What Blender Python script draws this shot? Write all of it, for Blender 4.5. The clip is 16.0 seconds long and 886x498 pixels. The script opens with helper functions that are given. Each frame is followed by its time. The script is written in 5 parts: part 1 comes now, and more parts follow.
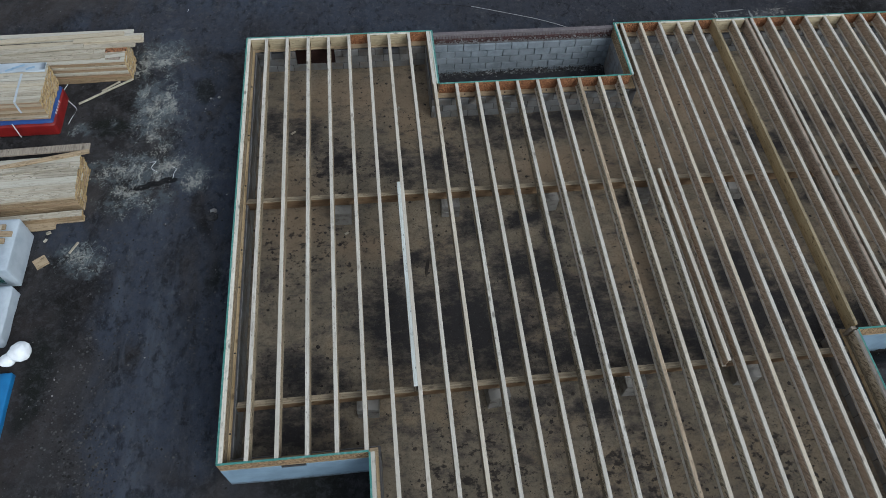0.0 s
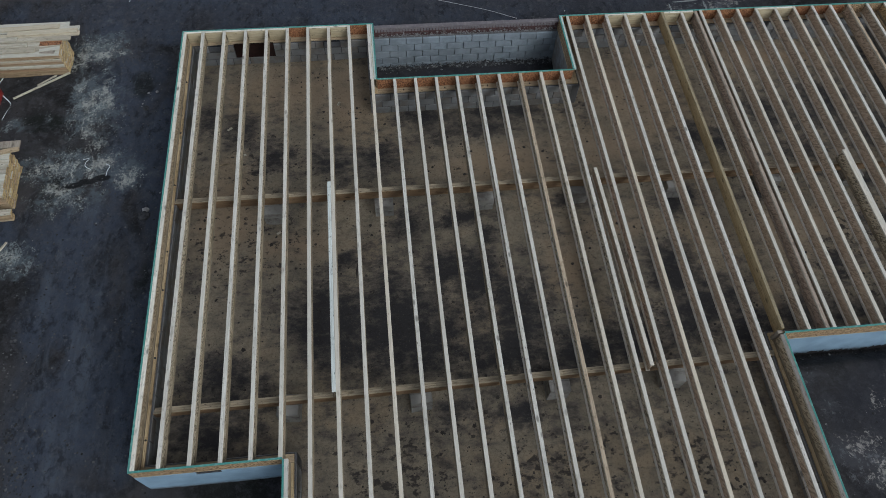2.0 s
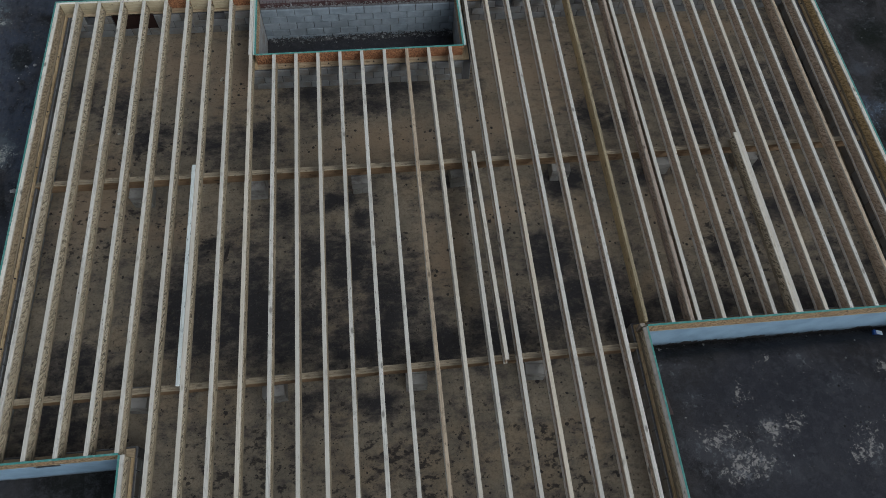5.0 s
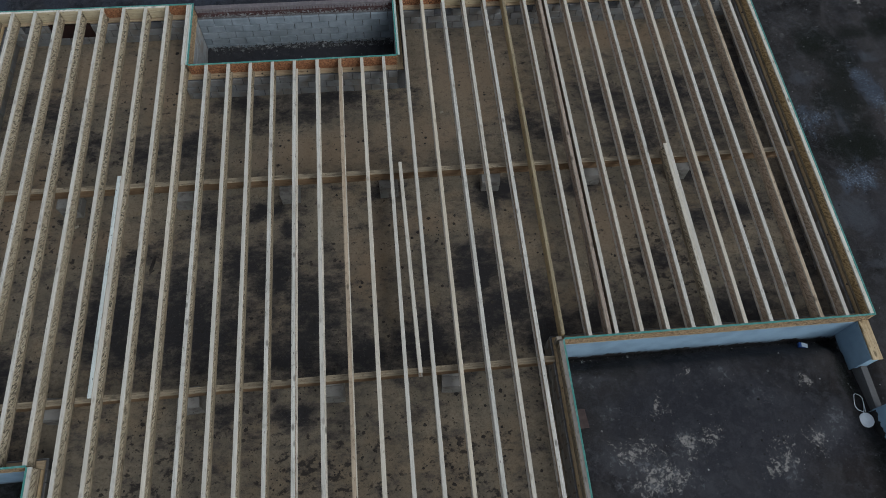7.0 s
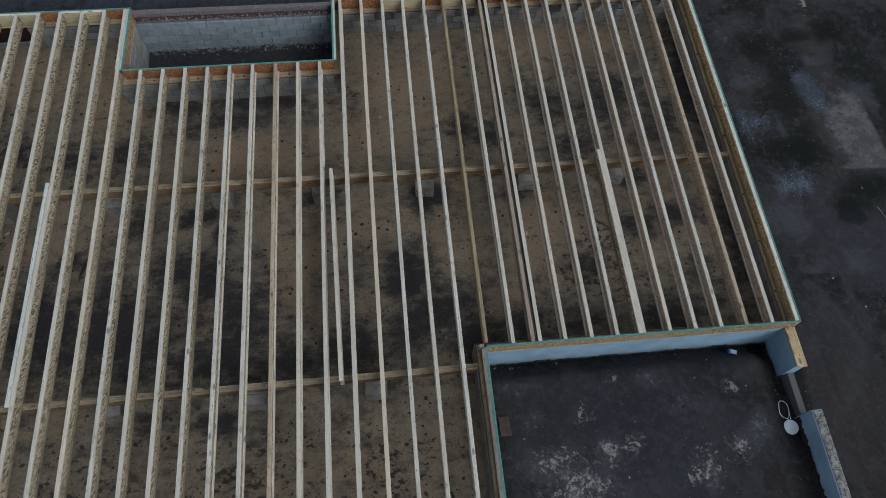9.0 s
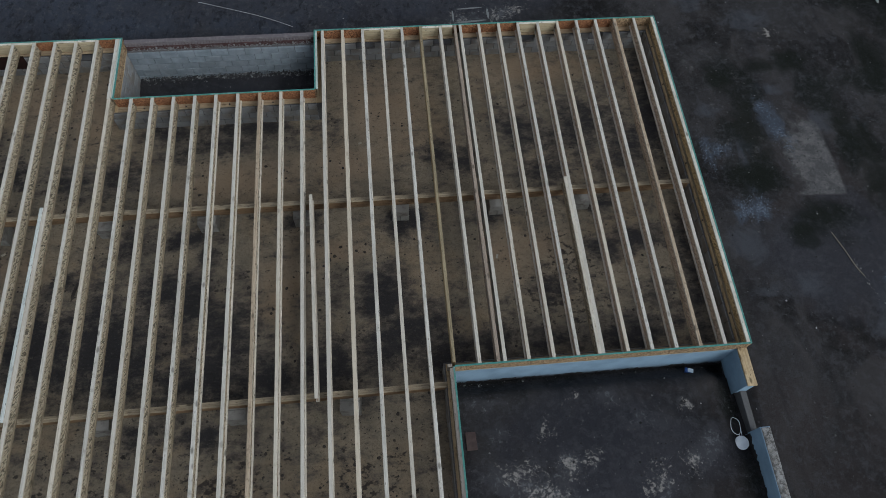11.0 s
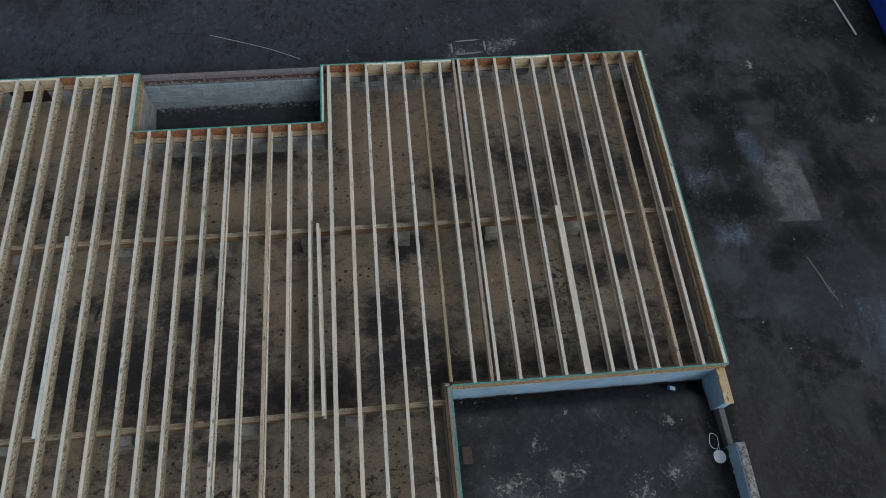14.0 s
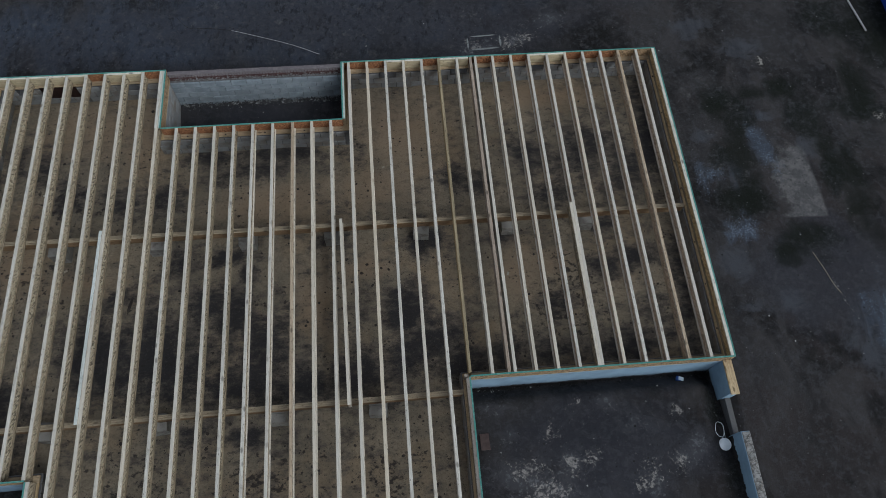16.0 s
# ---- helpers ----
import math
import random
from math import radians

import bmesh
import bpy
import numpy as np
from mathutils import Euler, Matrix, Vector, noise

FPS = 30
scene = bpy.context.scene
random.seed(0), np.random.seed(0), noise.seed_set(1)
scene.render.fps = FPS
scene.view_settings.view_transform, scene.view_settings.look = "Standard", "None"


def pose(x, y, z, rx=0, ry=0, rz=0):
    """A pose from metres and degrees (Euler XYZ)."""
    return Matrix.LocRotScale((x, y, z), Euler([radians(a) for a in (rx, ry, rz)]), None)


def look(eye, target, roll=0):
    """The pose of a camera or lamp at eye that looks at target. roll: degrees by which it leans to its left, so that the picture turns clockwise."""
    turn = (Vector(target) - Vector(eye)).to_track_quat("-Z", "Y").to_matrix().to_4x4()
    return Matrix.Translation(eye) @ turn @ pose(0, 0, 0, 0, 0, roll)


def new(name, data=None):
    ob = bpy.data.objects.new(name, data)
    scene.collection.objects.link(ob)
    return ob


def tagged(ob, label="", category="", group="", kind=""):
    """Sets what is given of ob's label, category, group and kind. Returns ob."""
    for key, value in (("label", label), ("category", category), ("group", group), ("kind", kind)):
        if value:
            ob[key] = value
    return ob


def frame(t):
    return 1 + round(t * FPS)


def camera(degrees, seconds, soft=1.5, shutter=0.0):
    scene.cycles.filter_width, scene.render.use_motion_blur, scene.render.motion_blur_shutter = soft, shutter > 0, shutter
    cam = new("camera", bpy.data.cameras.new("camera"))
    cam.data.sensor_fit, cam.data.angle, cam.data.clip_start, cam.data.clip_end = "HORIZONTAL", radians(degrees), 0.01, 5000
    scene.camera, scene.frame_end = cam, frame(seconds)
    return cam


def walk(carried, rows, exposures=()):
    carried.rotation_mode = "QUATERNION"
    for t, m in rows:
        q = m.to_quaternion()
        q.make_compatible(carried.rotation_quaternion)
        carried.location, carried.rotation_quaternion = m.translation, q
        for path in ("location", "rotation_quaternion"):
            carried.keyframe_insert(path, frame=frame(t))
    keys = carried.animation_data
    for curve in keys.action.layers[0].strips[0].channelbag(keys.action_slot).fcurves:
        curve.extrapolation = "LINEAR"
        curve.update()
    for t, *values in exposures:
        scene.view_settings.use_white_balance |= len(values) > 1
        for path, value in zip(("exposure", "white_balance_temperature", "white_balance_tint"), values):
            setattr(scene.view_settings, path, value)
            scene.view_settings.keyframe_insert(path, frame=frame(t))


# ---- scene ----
cam = camera(65.6, 16.0, 0.8)
PATH = [
    (0, (2.946, -3.306, 12.322), (3.114, -2.245, 10.635), 3.7),
    (0.5, (3.198, -3.225, 12.392), (3.367, -2.176, 10.698), 3.8),
    (1, (3.537, -3.15, 12.425), (3.707, -2.107, 10.727), 3.9),
    (1.5, (3.923, -3.049, 12.465), (4.092, -2.016, 10.761), 3.9),
    (2, (4.37, -2.974, 12.498), (4.537, -1.968, 10.777), 4.1),
    (2.5, (4.85, -2.877, 12.52), (5.009, -1.934, 10.764), 4.3),
    (3, (5.318, -2.738, 12.548), (5.473, -1.852, 10.761), 4.6),
    (3.5, (5.736, -2.648, 12.544), (5.895, -1.759, 10.76), 4.9),
    (4, (6.157, -2.57, 12.544), (6.32, -1.682, 10.76), 5.2),
    (6.5, (8.274, -2.445, 12.767), (8.42, -1.557, 10.981), 4.4),
    (7, (8.647, -2.406, 12.796), (8.79, -1.522, 11.008), 4.3),
    (7.5, (8.996, -2.347, 12.841), (9.14, -1.47, 11.049), 4.3),
    (8, (9.343, -2.344, 12.862), (9.489, -1.469, 11.07), 4.4),
    (8.5, (9.68, -2.324, 12.875), (9.828, -1.451, 11.082), 4.5),
    (9, (10.043, -2.319, 12.929), (10.188, -1.448, 11.134), 4.5),
    (11.5, (10.568, -2.248, 14.096), (10.716, -1.376, 12.302), 4.9),
    (12, (10.571, -2.221, 14.296), (10.718, -1.349, 12.502), 4.8),
    (12.5, (10.594, -2.222, 14.479), (10.738, -1.349, 12.686), 4.6),
    (13, (10.595, -2.209, 14.666), (10.737, -1.336, 12.873), 4.6),
    (13.5, (10.594, -2.214, 14.853), (10.736, -1.341, 13.058), 4.6),
    (14, (10.613, -2.214, 15.022), (10.754, -1.342, 13.228), 4.5),
    (14.5, (10.581, -2.182, 15.22), (10.72, -1.315, 13.423), 4.6),
    (15, (10.518, -2.163, 15.41), (10.654, -1.304, 13.61), 4.5),
    (15.5, (10.397, -2.109, 15.592), (10.529, -1.274, 13.779), 4.5),
    (16, (10.252, -2.038, 15.742), (10.378, -1.228, 13.918), 4.4),
]
walk(cam, [(t, look(eye, target, roll)) for t, eye, target, roll in PATH], [(0.0, 0.31, 6060, 7), (1.5, 0.24, 6060, 7), (2.6, 0.10, 6060, 7), (4.0, 0.02, 6060, 7), (7.0, 0.0, 6060, 7), (11.5, 0.0, 6060, 7), (16.0, 0.03, 6060, 7)])

# ---- light: a dull overcast evening, soft and slightly stronger from the east ----
world = bpy.data.worlds.new("sky")
scene.world = world
world.use_nodes = True
wn, wl = world.node_tree.nodes, world.node_tree.links
SUN_EL, SUN_ROT = radians(40), radians(138)
sky = wn.new("ShaderNodeTexSky")
sky.sky_type, sky.sun_disc = "NISHITA", False
sky.sun_elevation, sky.sun_rotation = SUN_EL, SUN_ROT
sky.dust_density, sky.air_density = 1.8, 1.0
cloud = wn.new("ShaderNodeHueSaturation")     # a cloud veil takes most of the blue out of the sky
cloud.inputs["Saturation"].default_value = 0.32
wl.new(sky.outputs[0], cloud.inputs["Color"])
wl.new(cloud.outputs[0], wn["Background"].inputs[0])
wn["Background"].inputs[1].default_value = 0.125
sun = bpy.data.lights.new("sun", "SUN")
sun.energy, sun.angle, sun.color = 1.27, radians(40), (1.0, 0.98, 0.95)
sun_ob = new("sun", sun)
sx, sy = math.sin(SUN_ROT) * math.cos(SUN_EL), math.cos(SUN_ROT) * math.cos(SUN_EL)
sun_ob.matrix_world = look((8 + 30 * sx, 4 + 30 * sy, 30 * math.sin(SUN_EL)), (8, 4, 0))

# ---- sizes of the building ----
H = 1.0                      # top of the joists
DEPTH = 0.302                # joist depth
JB = H - DEPTH               # underside of the joists
SILL = 0.038
TB = JB - SILL               # top of the block walls
LX, NY = 17.568, 10.147      # east and north outer lines
GX, KX, KY = 2.455, 11.615, 1.44
AX0, AX1, AY = 4.457, 9.005, 8.335
SY = -4.2                    # south end
CRAWL = 0.06


# ---- materials ----
class Mat:
    """A node material with a few shorthands."""

    def __init__(self, name, rough=0.8, metal=0.0):
        self.m = bpy.data.materials.new(name)
        self.m.use_nodes = True
        self.n, self.l = self.m.node_tree.nodes, self.m.node_tree.links
        self.b = self.n["Principled BSDF"]
        self.b.inputs["Roughness"].default_value = rough
        self.b.inputs["Metallic"].default_value = metal
        self.b.inputs["Specular IOR Level"].default_value = 0.3
        self.tc = self.n.new("ShaderNodeTexCoord").outputs["Object"]
        self.rnd = None

    def random(self):
        if self.rnd is None:
            self.rnd = self.n.new("ShaderNodeObjectInfo").outputs["Random"]
        return self.rnd

    def vec(self, scale=(1, 1, 1), shift=False, at=(0, 0, 0)):
        v = self.tc
        if shift:
            k = self.n.new("ShaderNodeVectorMath")
            k.operation = "MULTIPLY_ADD"
            c = self.n.new("ShaderNodeCombineXYZ")
            for i in range(3):
                self.l.new(self.random(), c.inputs[i])
            self.l.new(c.outputs[0], k.inputs[0])
            k.inputs[1].default_value = (37.0, 91.0, 53.0)
            self.l.new(v, k.inputs[2])
            v = k.outputs[0]
        k = self.n.new("ShaderNodeMapping")
        k.inputs["Scale"].default_value = scale
        k.inputs["Location"].default_value = at
        self.l.new(v, k.inputs["Vector"])
        return k.outputs[0]

    def noise(self, scale, detail=4, rough=0.55, stretch=(1, 1, 1), shift=False, at=(0, 0, 0), warp=0.0):
        t = self.n.new("ShaderNodeTexNoise")
        t.inputs["Scale"].default_value, t.inputs["Detail"].default_value, t.inputs["Roughness"].default_value = scale, detail, rough
        t.inputs["Distortion"].default_value = warp
        self.l.new(self.vec(stretch, shift, at), t.inputs["Vector"])
        return t.outputs["Fac"]

    def cells(self, scale, stretch=(1, 1, 1), shift=False, out="Distance"):
        t = self.n.new("ShaderNodeTexVoronoi")
        t.inputs["Scale"].default_value = scale
        self.l.new(self.vec(stretch, shift), t.inputs["Vector"])
        return t.outputs[out]

    def math(self, op, a, b=0.0, c=0.0):
        k = self.n.new("ShaderNodeMath")
        k.operation = op
        for i, v in enumerate((a, b, c)):
            if isinstance(v, (int, float)):
                k.inputs[i].default_value = v
            else:
                self.l.new(v, k.inputs[i])
        return k.outputs[0]

    def step(self, v, lo, hi, out0=0.0, out1=1.0):
        k = self.n.new("ShaderNodeMapRange")
        k.interpolation_type = "SMOOTHSTEP"
        self.l.new(v, k.inputs[0])
        for i, x in enumerate((lo, hi, out0, out1)):
            k.inputs[1 + i].default_value = x
        return k.outputs[0]

    def blob(self, x, y, rx, ry):
        """1 at a place of the plan, falling to 0 at the radii."""
        k = self.n.new("ShaderNodeVectorMath")
        k.operation = "LENGTH"
        self.l.new(self.vec((1 / rx, 1 / ry, 0), at=(-x / rx, -y / ry, 0)), k.inputs[0])
        return self.step(k.outputs["Value"], 0.0, 1.0, 1.0, 0.0)

    def attr(self, name):
        k = self.n.new("ShaderNodeAttribute")
        k.attribute_name = name
        return k.outputs["Fac"]

    def side(self, nx, ny, d, soft):
        """1 where nx * x + ny * y is above d in the plan, 0 below it."""
        k = self.n.new("ShaderNodeVectorMath")
        k.operation = "DOT_PRODUCT"
        self.l.new(self.tc, k.inputs[0])
        k.inputs[1].default_value = (nx, ny, 0)
        return self.step(k.outputs["Value"], d - soft, d + soft)

    def mix(self, fac, a, b):
        k = self.n.new("ShaderNodeMix")
        k.data_type = "RGBA"
        for s, v in ((0, fac), (6, a), (7, b)):
            if isinstance(v, (int, float)):
                k.inputs[s].default_value = v
            elif isinstance(v, tuple):
                k.inputs[s].default_value = (*v, 1)
            else:
                self.l.new(v, k.inputs[s])
        return k.outputs[2]

    def done(self, col, height=None, bump=0.3, dist=0.01, rough=None):
        if isinstance(col, tuple):
            self.b.inputs["Base Color"].default_value = (*col, 1)
        else:
            self.l.new(col, self.b.inputs["Base Color"])
        if height is not None:
            k = self.n.new("ShaderNodeBump")
            k.inputs["Strength"].default_value, k.inputs["Distance"].default_value = bump, dist
            self.l.new(height, k.inputs["Height"])
            self.l.new(k.outputs[0], self.b.inputs["Normal"])
        if rough is not None:
            self.l.new(rough, self.b.inputs["Roughness"])
        return self.m


def wood(name, light, dark, along=1, stain=0.35, vary=0.25, knots=True, rough=0.75, tints=()):
    """Sawn lumber with grain along one local axis, knots, stains, and a tone of its own for each piece."""
    w = Mat(name, rough)
    st = [14.0, 14.0, 14.0]
    st[along] = 0.7
    grain = w.noise(3.0, 5, 0.6, tuple(st), True, warp=0.4)
    c = w.mix(w.step(grain, 0.35, 0.72), light, dark)
    tone = w.noise(0.9, 2, 0.5, (1, 1, 1), True)
    c = w.mix(w.math("MULTIPLY", w.step(tone, 0.4, 0.75), stain), c, tuple(v * 0.55 for v in dark))
    fine = w.noise(60.0, 3, 0.7, (1, 1, 1), True)
    c = w.mix(w.math("MULTIPLY", w.step(fine, 0.5, 0.75), 0.25), c, tuple(v * 0.5 for v in dark))
    if knots:
        ks = [5.0, 5.0, 5.0]
        ks[along] = 2.2
        k = w.cells(1.0, tuple(ks), True)
        c = w.mix(w.step(k, 0.07, 0.19, 0.85, 0.0), c, tuple(v * 0.25 for v in dark))
        scuff = w.noise(7.0, 6, 0.75, (1.6, 0.9, 1.6) if along == 1 else (0.9, 1.6, 1.6), True)
        c = w.mix(w.step(scuff, 0.52, 0.65, 0.0, 0.6), c, tuple(v * 0.45 for v in dark))
        ln = [42.0, 42.0, 42.0]
        ln[along] = 1.6
        c = w.mix(w.step(w.noise(1.0, 4, 0.7, tuple(ln), True), 0.50, 0.66, 0.0, 0.5), c, tuple(v * 0.5 for v in dark))
        nk = [16.0, 16.0, 16.0]
        nk[along] = 5.5
        c = w.mix(w.step(w.cells(1.0, tuple(nk), True), 0.08, 0.17, 0.8, 0.0), c, tuple(v * 0.2 for v in dark))
    c = w.mix(w.math("MULTIPLY", w.random(), vary), c, dark)
    if tints:
        for k, tint in enumerate(tints):
            pick = w.math("FRACT", w.math("MULTIPLY", w.random(), 7.31 + 5.2 * k))
            c = w.mix(w.step(pick, 0.5, 1.0, 0.0, 0.6), c, tint)
    return w.done(c, grain, 0.25, 0.004)


def strand_board(name, light, dark, fleck=0.26):
    """Pressed strand board: flakes of several tones."""
    w = Mat(name, 0.8)
    turn = w.n.new("ShaderNodeMapping")
    turn.inputs["Rotation"].default_value = (0.75, 0.75, 0.0)
    w.l.new(w.tc, turn.inputs["Vector"])
    w.tc = turn.outputs[0]
    a = w.cells(1.0, (44, 13, 44), True, "Color")
    sep = w.n.new("ShaderNodeSeparateColor")
    w.l.new(a, sep.inputs[0])
    c = w.mix(w.step(sep.outputs[0], 0.1, 0.9), light, dark)
    n = w.noise(21.0, 3, 0.7, (1.5, 0.36, 1.5), True, warp=0.15)
    c = w.mix(w.step(n, 0.50, 0.55, 0.0, 0.88), c, tuple(v * fleck for v in dark))
    big = w.noise(0.8, 3, 0.5, (1, 1, 1), True)
    c = w.mix(w.step(big, 0.42, 0.7, 0.0, 0.4), c, tuple(v * 0.65 for v in dark))
    c = w.mix(w.math("MULTIPLY", w.random(), 0.35), c, dark)
    return w.done(c, sep.outputs[1], 0.3, 0.004)


M_FLANGE = wood("pale_flange_lumber", (0.58, 0.565, 0.518), (0.45, 0.424, 0.367), 1, 0.45, 0.3, tints=((0.52, 0.44, 0.32), (0.47, 0.44, 0.38)))
M_EDGEFLANGE = wood("clean_flange_lumber", (0.66, 0.63, 0.56), (0.53, 0.49, 0.41), 1, 0.35, 0.1)
M_GREYFLANGE = wood("weathered_flange_lumber", (0.25, 0.225, 0.20), (0.17, 0.15, 0.13), 1, 0.45, 0.1)
M_FLANGESIDE = wood("laminated_flange_side", (0.58, 0.535, 0.45), (0.45, 0.405, 0.325), 1, 0.5, 0.3)
M_WEB = strand_board("web_strand_board", (0.53, 0.465, 0.35), (0.40, 0.335, 0.235), 0.14)
# bottom flange in a darker tone than the top one
M_DARKFLANGE = wood("dark_bottom_flange", (0.29, 0.245, 0.175), (0.19, 0.155, 0.105), 1, 0.5, 0.3)
# bottom flange colour lifted to offset the shade it lies in
M_LOWFLANGE = wood("lifted_bottom_flange", (0.68, 0.64, 0.56), (0.54, 0.495, 0.415), 1, 0.35, 0.2)
# web colour lifted in place of light on the west-facing sides
M_LITWEB = strand_board("lit_brown_web_board", (0.54, 0.435, 0.335), (0.44, 0.335, 0.24), 0.5)
M_BROWNWEB = strand_board("weathered_web_board", (0.45, 0.365, 0.295), (0.35, 0.275, 0.215), 0.5)
M_WESTWEB = strand_board("brown_strand_board", (0.42, 0.335, 0.225), (0.29, 0.225, 0.145))
M_EDGEWEB = strand_board("edge_strand_board", (0.62, 0.46, 0.25), (0.44, 0.31, 0.15))
M_RIM = strand_board("rim_strand_board", (0.40, 0.29, 0.175), (0.265, 0.18, 0.10))
M_RIMRED = strand_board("reddish_rim_board", (0.36, 0.18, 0.09), (0.22, 0.095, 0.045))
M_LVL = wood("laminated_lumber", (0.44, 0.345, 0.195), (0.32, 0.24, 0.125), 1, 0.4, 0.1, True)
M_LVLTOP = wood("weathered_lumber_top", (0.33, 0.275, 0.175), (0.235, 0.19, 0.115), 1, 0.4, 0.1)
M_PINEX = wood("yellow_pine_x", (0.44, 0.355, 0.24), (0.29, 0.215, 0.13), 0, 0.5, 0.3)
M_GIRDERFACE = wood("dark_girder_face", (0.29, 0.20, 0.120), (0.18, 0.115, 0.066), 0, 0.6, 0.4)
M_BROWNFLANGE = wood("brown_weathered_flange", (0.36, 0.295, 0.24), (0.25, 0.20, 0.155), 1, 0.4, 0.1)
M_BLUEFLANGE = wood("blue_white_flange", (0.58, 0.62, 0.60), (0.46, 0.49, 0.46), 1, 0.4, 0.1)
M_TANFLANGE = wood("tan_flange_lumber", (0.46, 0.375, 0.275), (0.33, 0.255, 0.175), 1, 0.4, 0.1)
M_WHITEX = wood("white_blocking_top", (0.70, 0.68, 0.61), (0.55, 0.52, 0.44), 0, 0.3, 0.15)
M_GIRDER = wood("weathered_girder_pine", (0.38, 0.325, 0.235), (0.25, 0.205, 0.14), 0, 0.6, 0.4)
M_PINEY = wood("yellow_pine_y", (0.52, 0.41, 0.26), (0.36, 0.26, 0.14), 1, 0.4, 0.3)
M_PALEX = wood("pale_pine_x", (0.51, 0.485, 0.41), (0.32, 0.285, 0.215), 0, 0.5, 0.4, tints=((0.46, 0.40, 0.29), (0.46, 0.46, 0.41)))
M_STACKX = wood("weathered_stack_pine", (0.38, 0.295, 0.19), (0.23, 0.165, 0.095), 0, 0.5, 0.7, tints=((0.30, 0.19, 0.12), (0.42, 0.37, 0.29)))
M_END = wood("golden_end_grain", (0.64, 0.49, 0.26), (0.36, 0.25, 0.11), 2, 0.5, 0.6, True)
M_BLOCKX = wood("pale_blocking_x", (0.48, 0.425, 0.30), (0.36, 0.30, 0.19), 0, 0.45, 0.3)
M_GREY = wood("weathered_plank", (0.34, 0.30, 0.25), (0.22, 0.19, 0.15), 1, 0.5, 0.3)

w = Mat("teal_edge_coat", 0.6)
M_TEAL = w.done(w.mix(w.step(w.noise(14, 4), 0.45, 0.75), (0.055, 0.205, 0.18), (0.15, 0.29, 0.265)))

w = Mat("pale_mint_coat", 0.7)
M_MINT = w.done(w.mix(w.step(w.noise(9, 5), 0.4, 0.65), (0.34, 0.44, 0.40), (0.46, 0.50, 0.45)))
w = Mat("concrete_block", 0.95)
n1, n2 = w.noise(70, 3, 0.7, shift=True), w.noise(3.0, 4, 0.6, shift=True)
c = w.mix(w.step(n2, 0.3, 0.75), (0.262, 0.272, 0.278), (0.20, 0.208, 0.212))
c = w.mix(w.step(n1, 0.5, 0.75, 0, 0.5), c, (0.2, 0.2, 0.2))
c = w.mix(w.math("MULTIPLY", w.random(), 0.4), c, (0.17, 0.178, 0.185))
c = w.mix(w.step(w.noise(1.6, 7, 0.7, shift=True, at=(3, 1, 2)), 0.44, 0.60, 0, 0.75), c, (0.175, 0.155, 0.13))
M_CMU = w.done(c, n1, 0.5, 0.004)
# porch blocks: the blue of the skylight is put into their colour
w = Mat("sky_tinted_block", 0.95)
n1 = w.noise(70, 3, 0.7, shift=True)
c = w.mix(w.step(w.noise(2.5, 6, 0.65, shift=True), 0.35, 0.65), (0.225, 0.268, 0.305), (0.155, 0.188, 0.215))
c = w.mix(w.math("MULTIPLY", w.random(), 0.35), c, (0.15, 0.165, 0.178))
M_PORCHBLOCK = w.done(c, n1, 0.5, 0.004)
w = Mat("soiled_block", 0.95)
M_PIER = w.done(w.mix(w.step(w.noise(4.0, 6, 0.7, shift=True), 0.45, 0.68), (0.255, 0.25, 0.235), (0.14, 0.13, 0.118)), w.noise(70, 3, 0.7), 0.5, 0.004)
w = Mat("mortar", 0.95)
M_MORTAR = w.done(w.mix(w.noise(25, 4), (0.07, 0.07, 0.075), (0.13, 0.13, 0.13)), w.noise(60, 3), 0.5, 0.005)
w = Mat("mortar_bed", 0.95)
M_BED = w.done(w.mix(w.step(w.noise(11, 7, 0.75), 0.42, 0.58), (0.085, 0.083, 0.08), (0.27, 0.27, 0.265)), w.noise(30, 4), 0.6, 0.01)
w = Mat("pale_parging", 0.9)
n = w.noise(2.0, 5, 0.6)
up = w.n.new("ShaderNodeSeparateXYZ")
w.l.new(w.tc, up.inputs[0])
c = w.mix(w.step(n, 0.35, 0.7), (0.215, 0.32, 0.42), (0.165, 0.25, 0.33))
c = w.mix(w.step(w.noise(35, 3), 0.55, 0.8, 0, 0.4), c, (0.16, 0.19, 0.225))
splash = w.math("ADD", w.math("MULTIPLY", up.outputs[2], 3.2), w.math("MULTIPLY", w.noise(6.0, 8, 0.75, (1, 1, 1.6), warp=0.4), 1.7))
c = w.mix(w.step(splash, 0.05, 0.75, 0.85, 0.0), c, (0.045, 0.043, 0.045))
M_PARGE = w.done(c, w.noise(18, 4), 0.3, 0.006)
w = Mat("brick", 0.9)
c = w.mix(w.random(), (0.048, 0.025, 0.025), (0.085, 0.046, 0.044))
c = w.mix(w.step(w.noise(12, 4, shift=True), 0.50, 0.66), c, (0.10, 0.082, 0.083))
M_BRICK = w.done(c, w.noise(50, 3), 0.4, 0.004)
w = Mat("brick_top", 0.9)
c = w.mix(w.random(), (0.120, 0.108, 0.116), (0.132, 0.119, 0.127))
c = w.mix(w.step(w.noise(10, 4, shift=True), 0.45, 0.7), c, (0.165, 0.15, 0.155))
M_BRICKTOP = w.done(c, w.noise(50, 3), 0.4, 0.004)
w = Mat("spilled_mortar", 0.95)
M_SLOP = w.done(w.mix(w.step(w.noise(9, 8, 0.75), 0.49, 0.66), (0.032, 0.033, 0.036), (0.26, 0.27, 0.275)), w.noise(40, 3), 0.6, 0.012)
w = Mat("mortar_crumbs", 0.95)
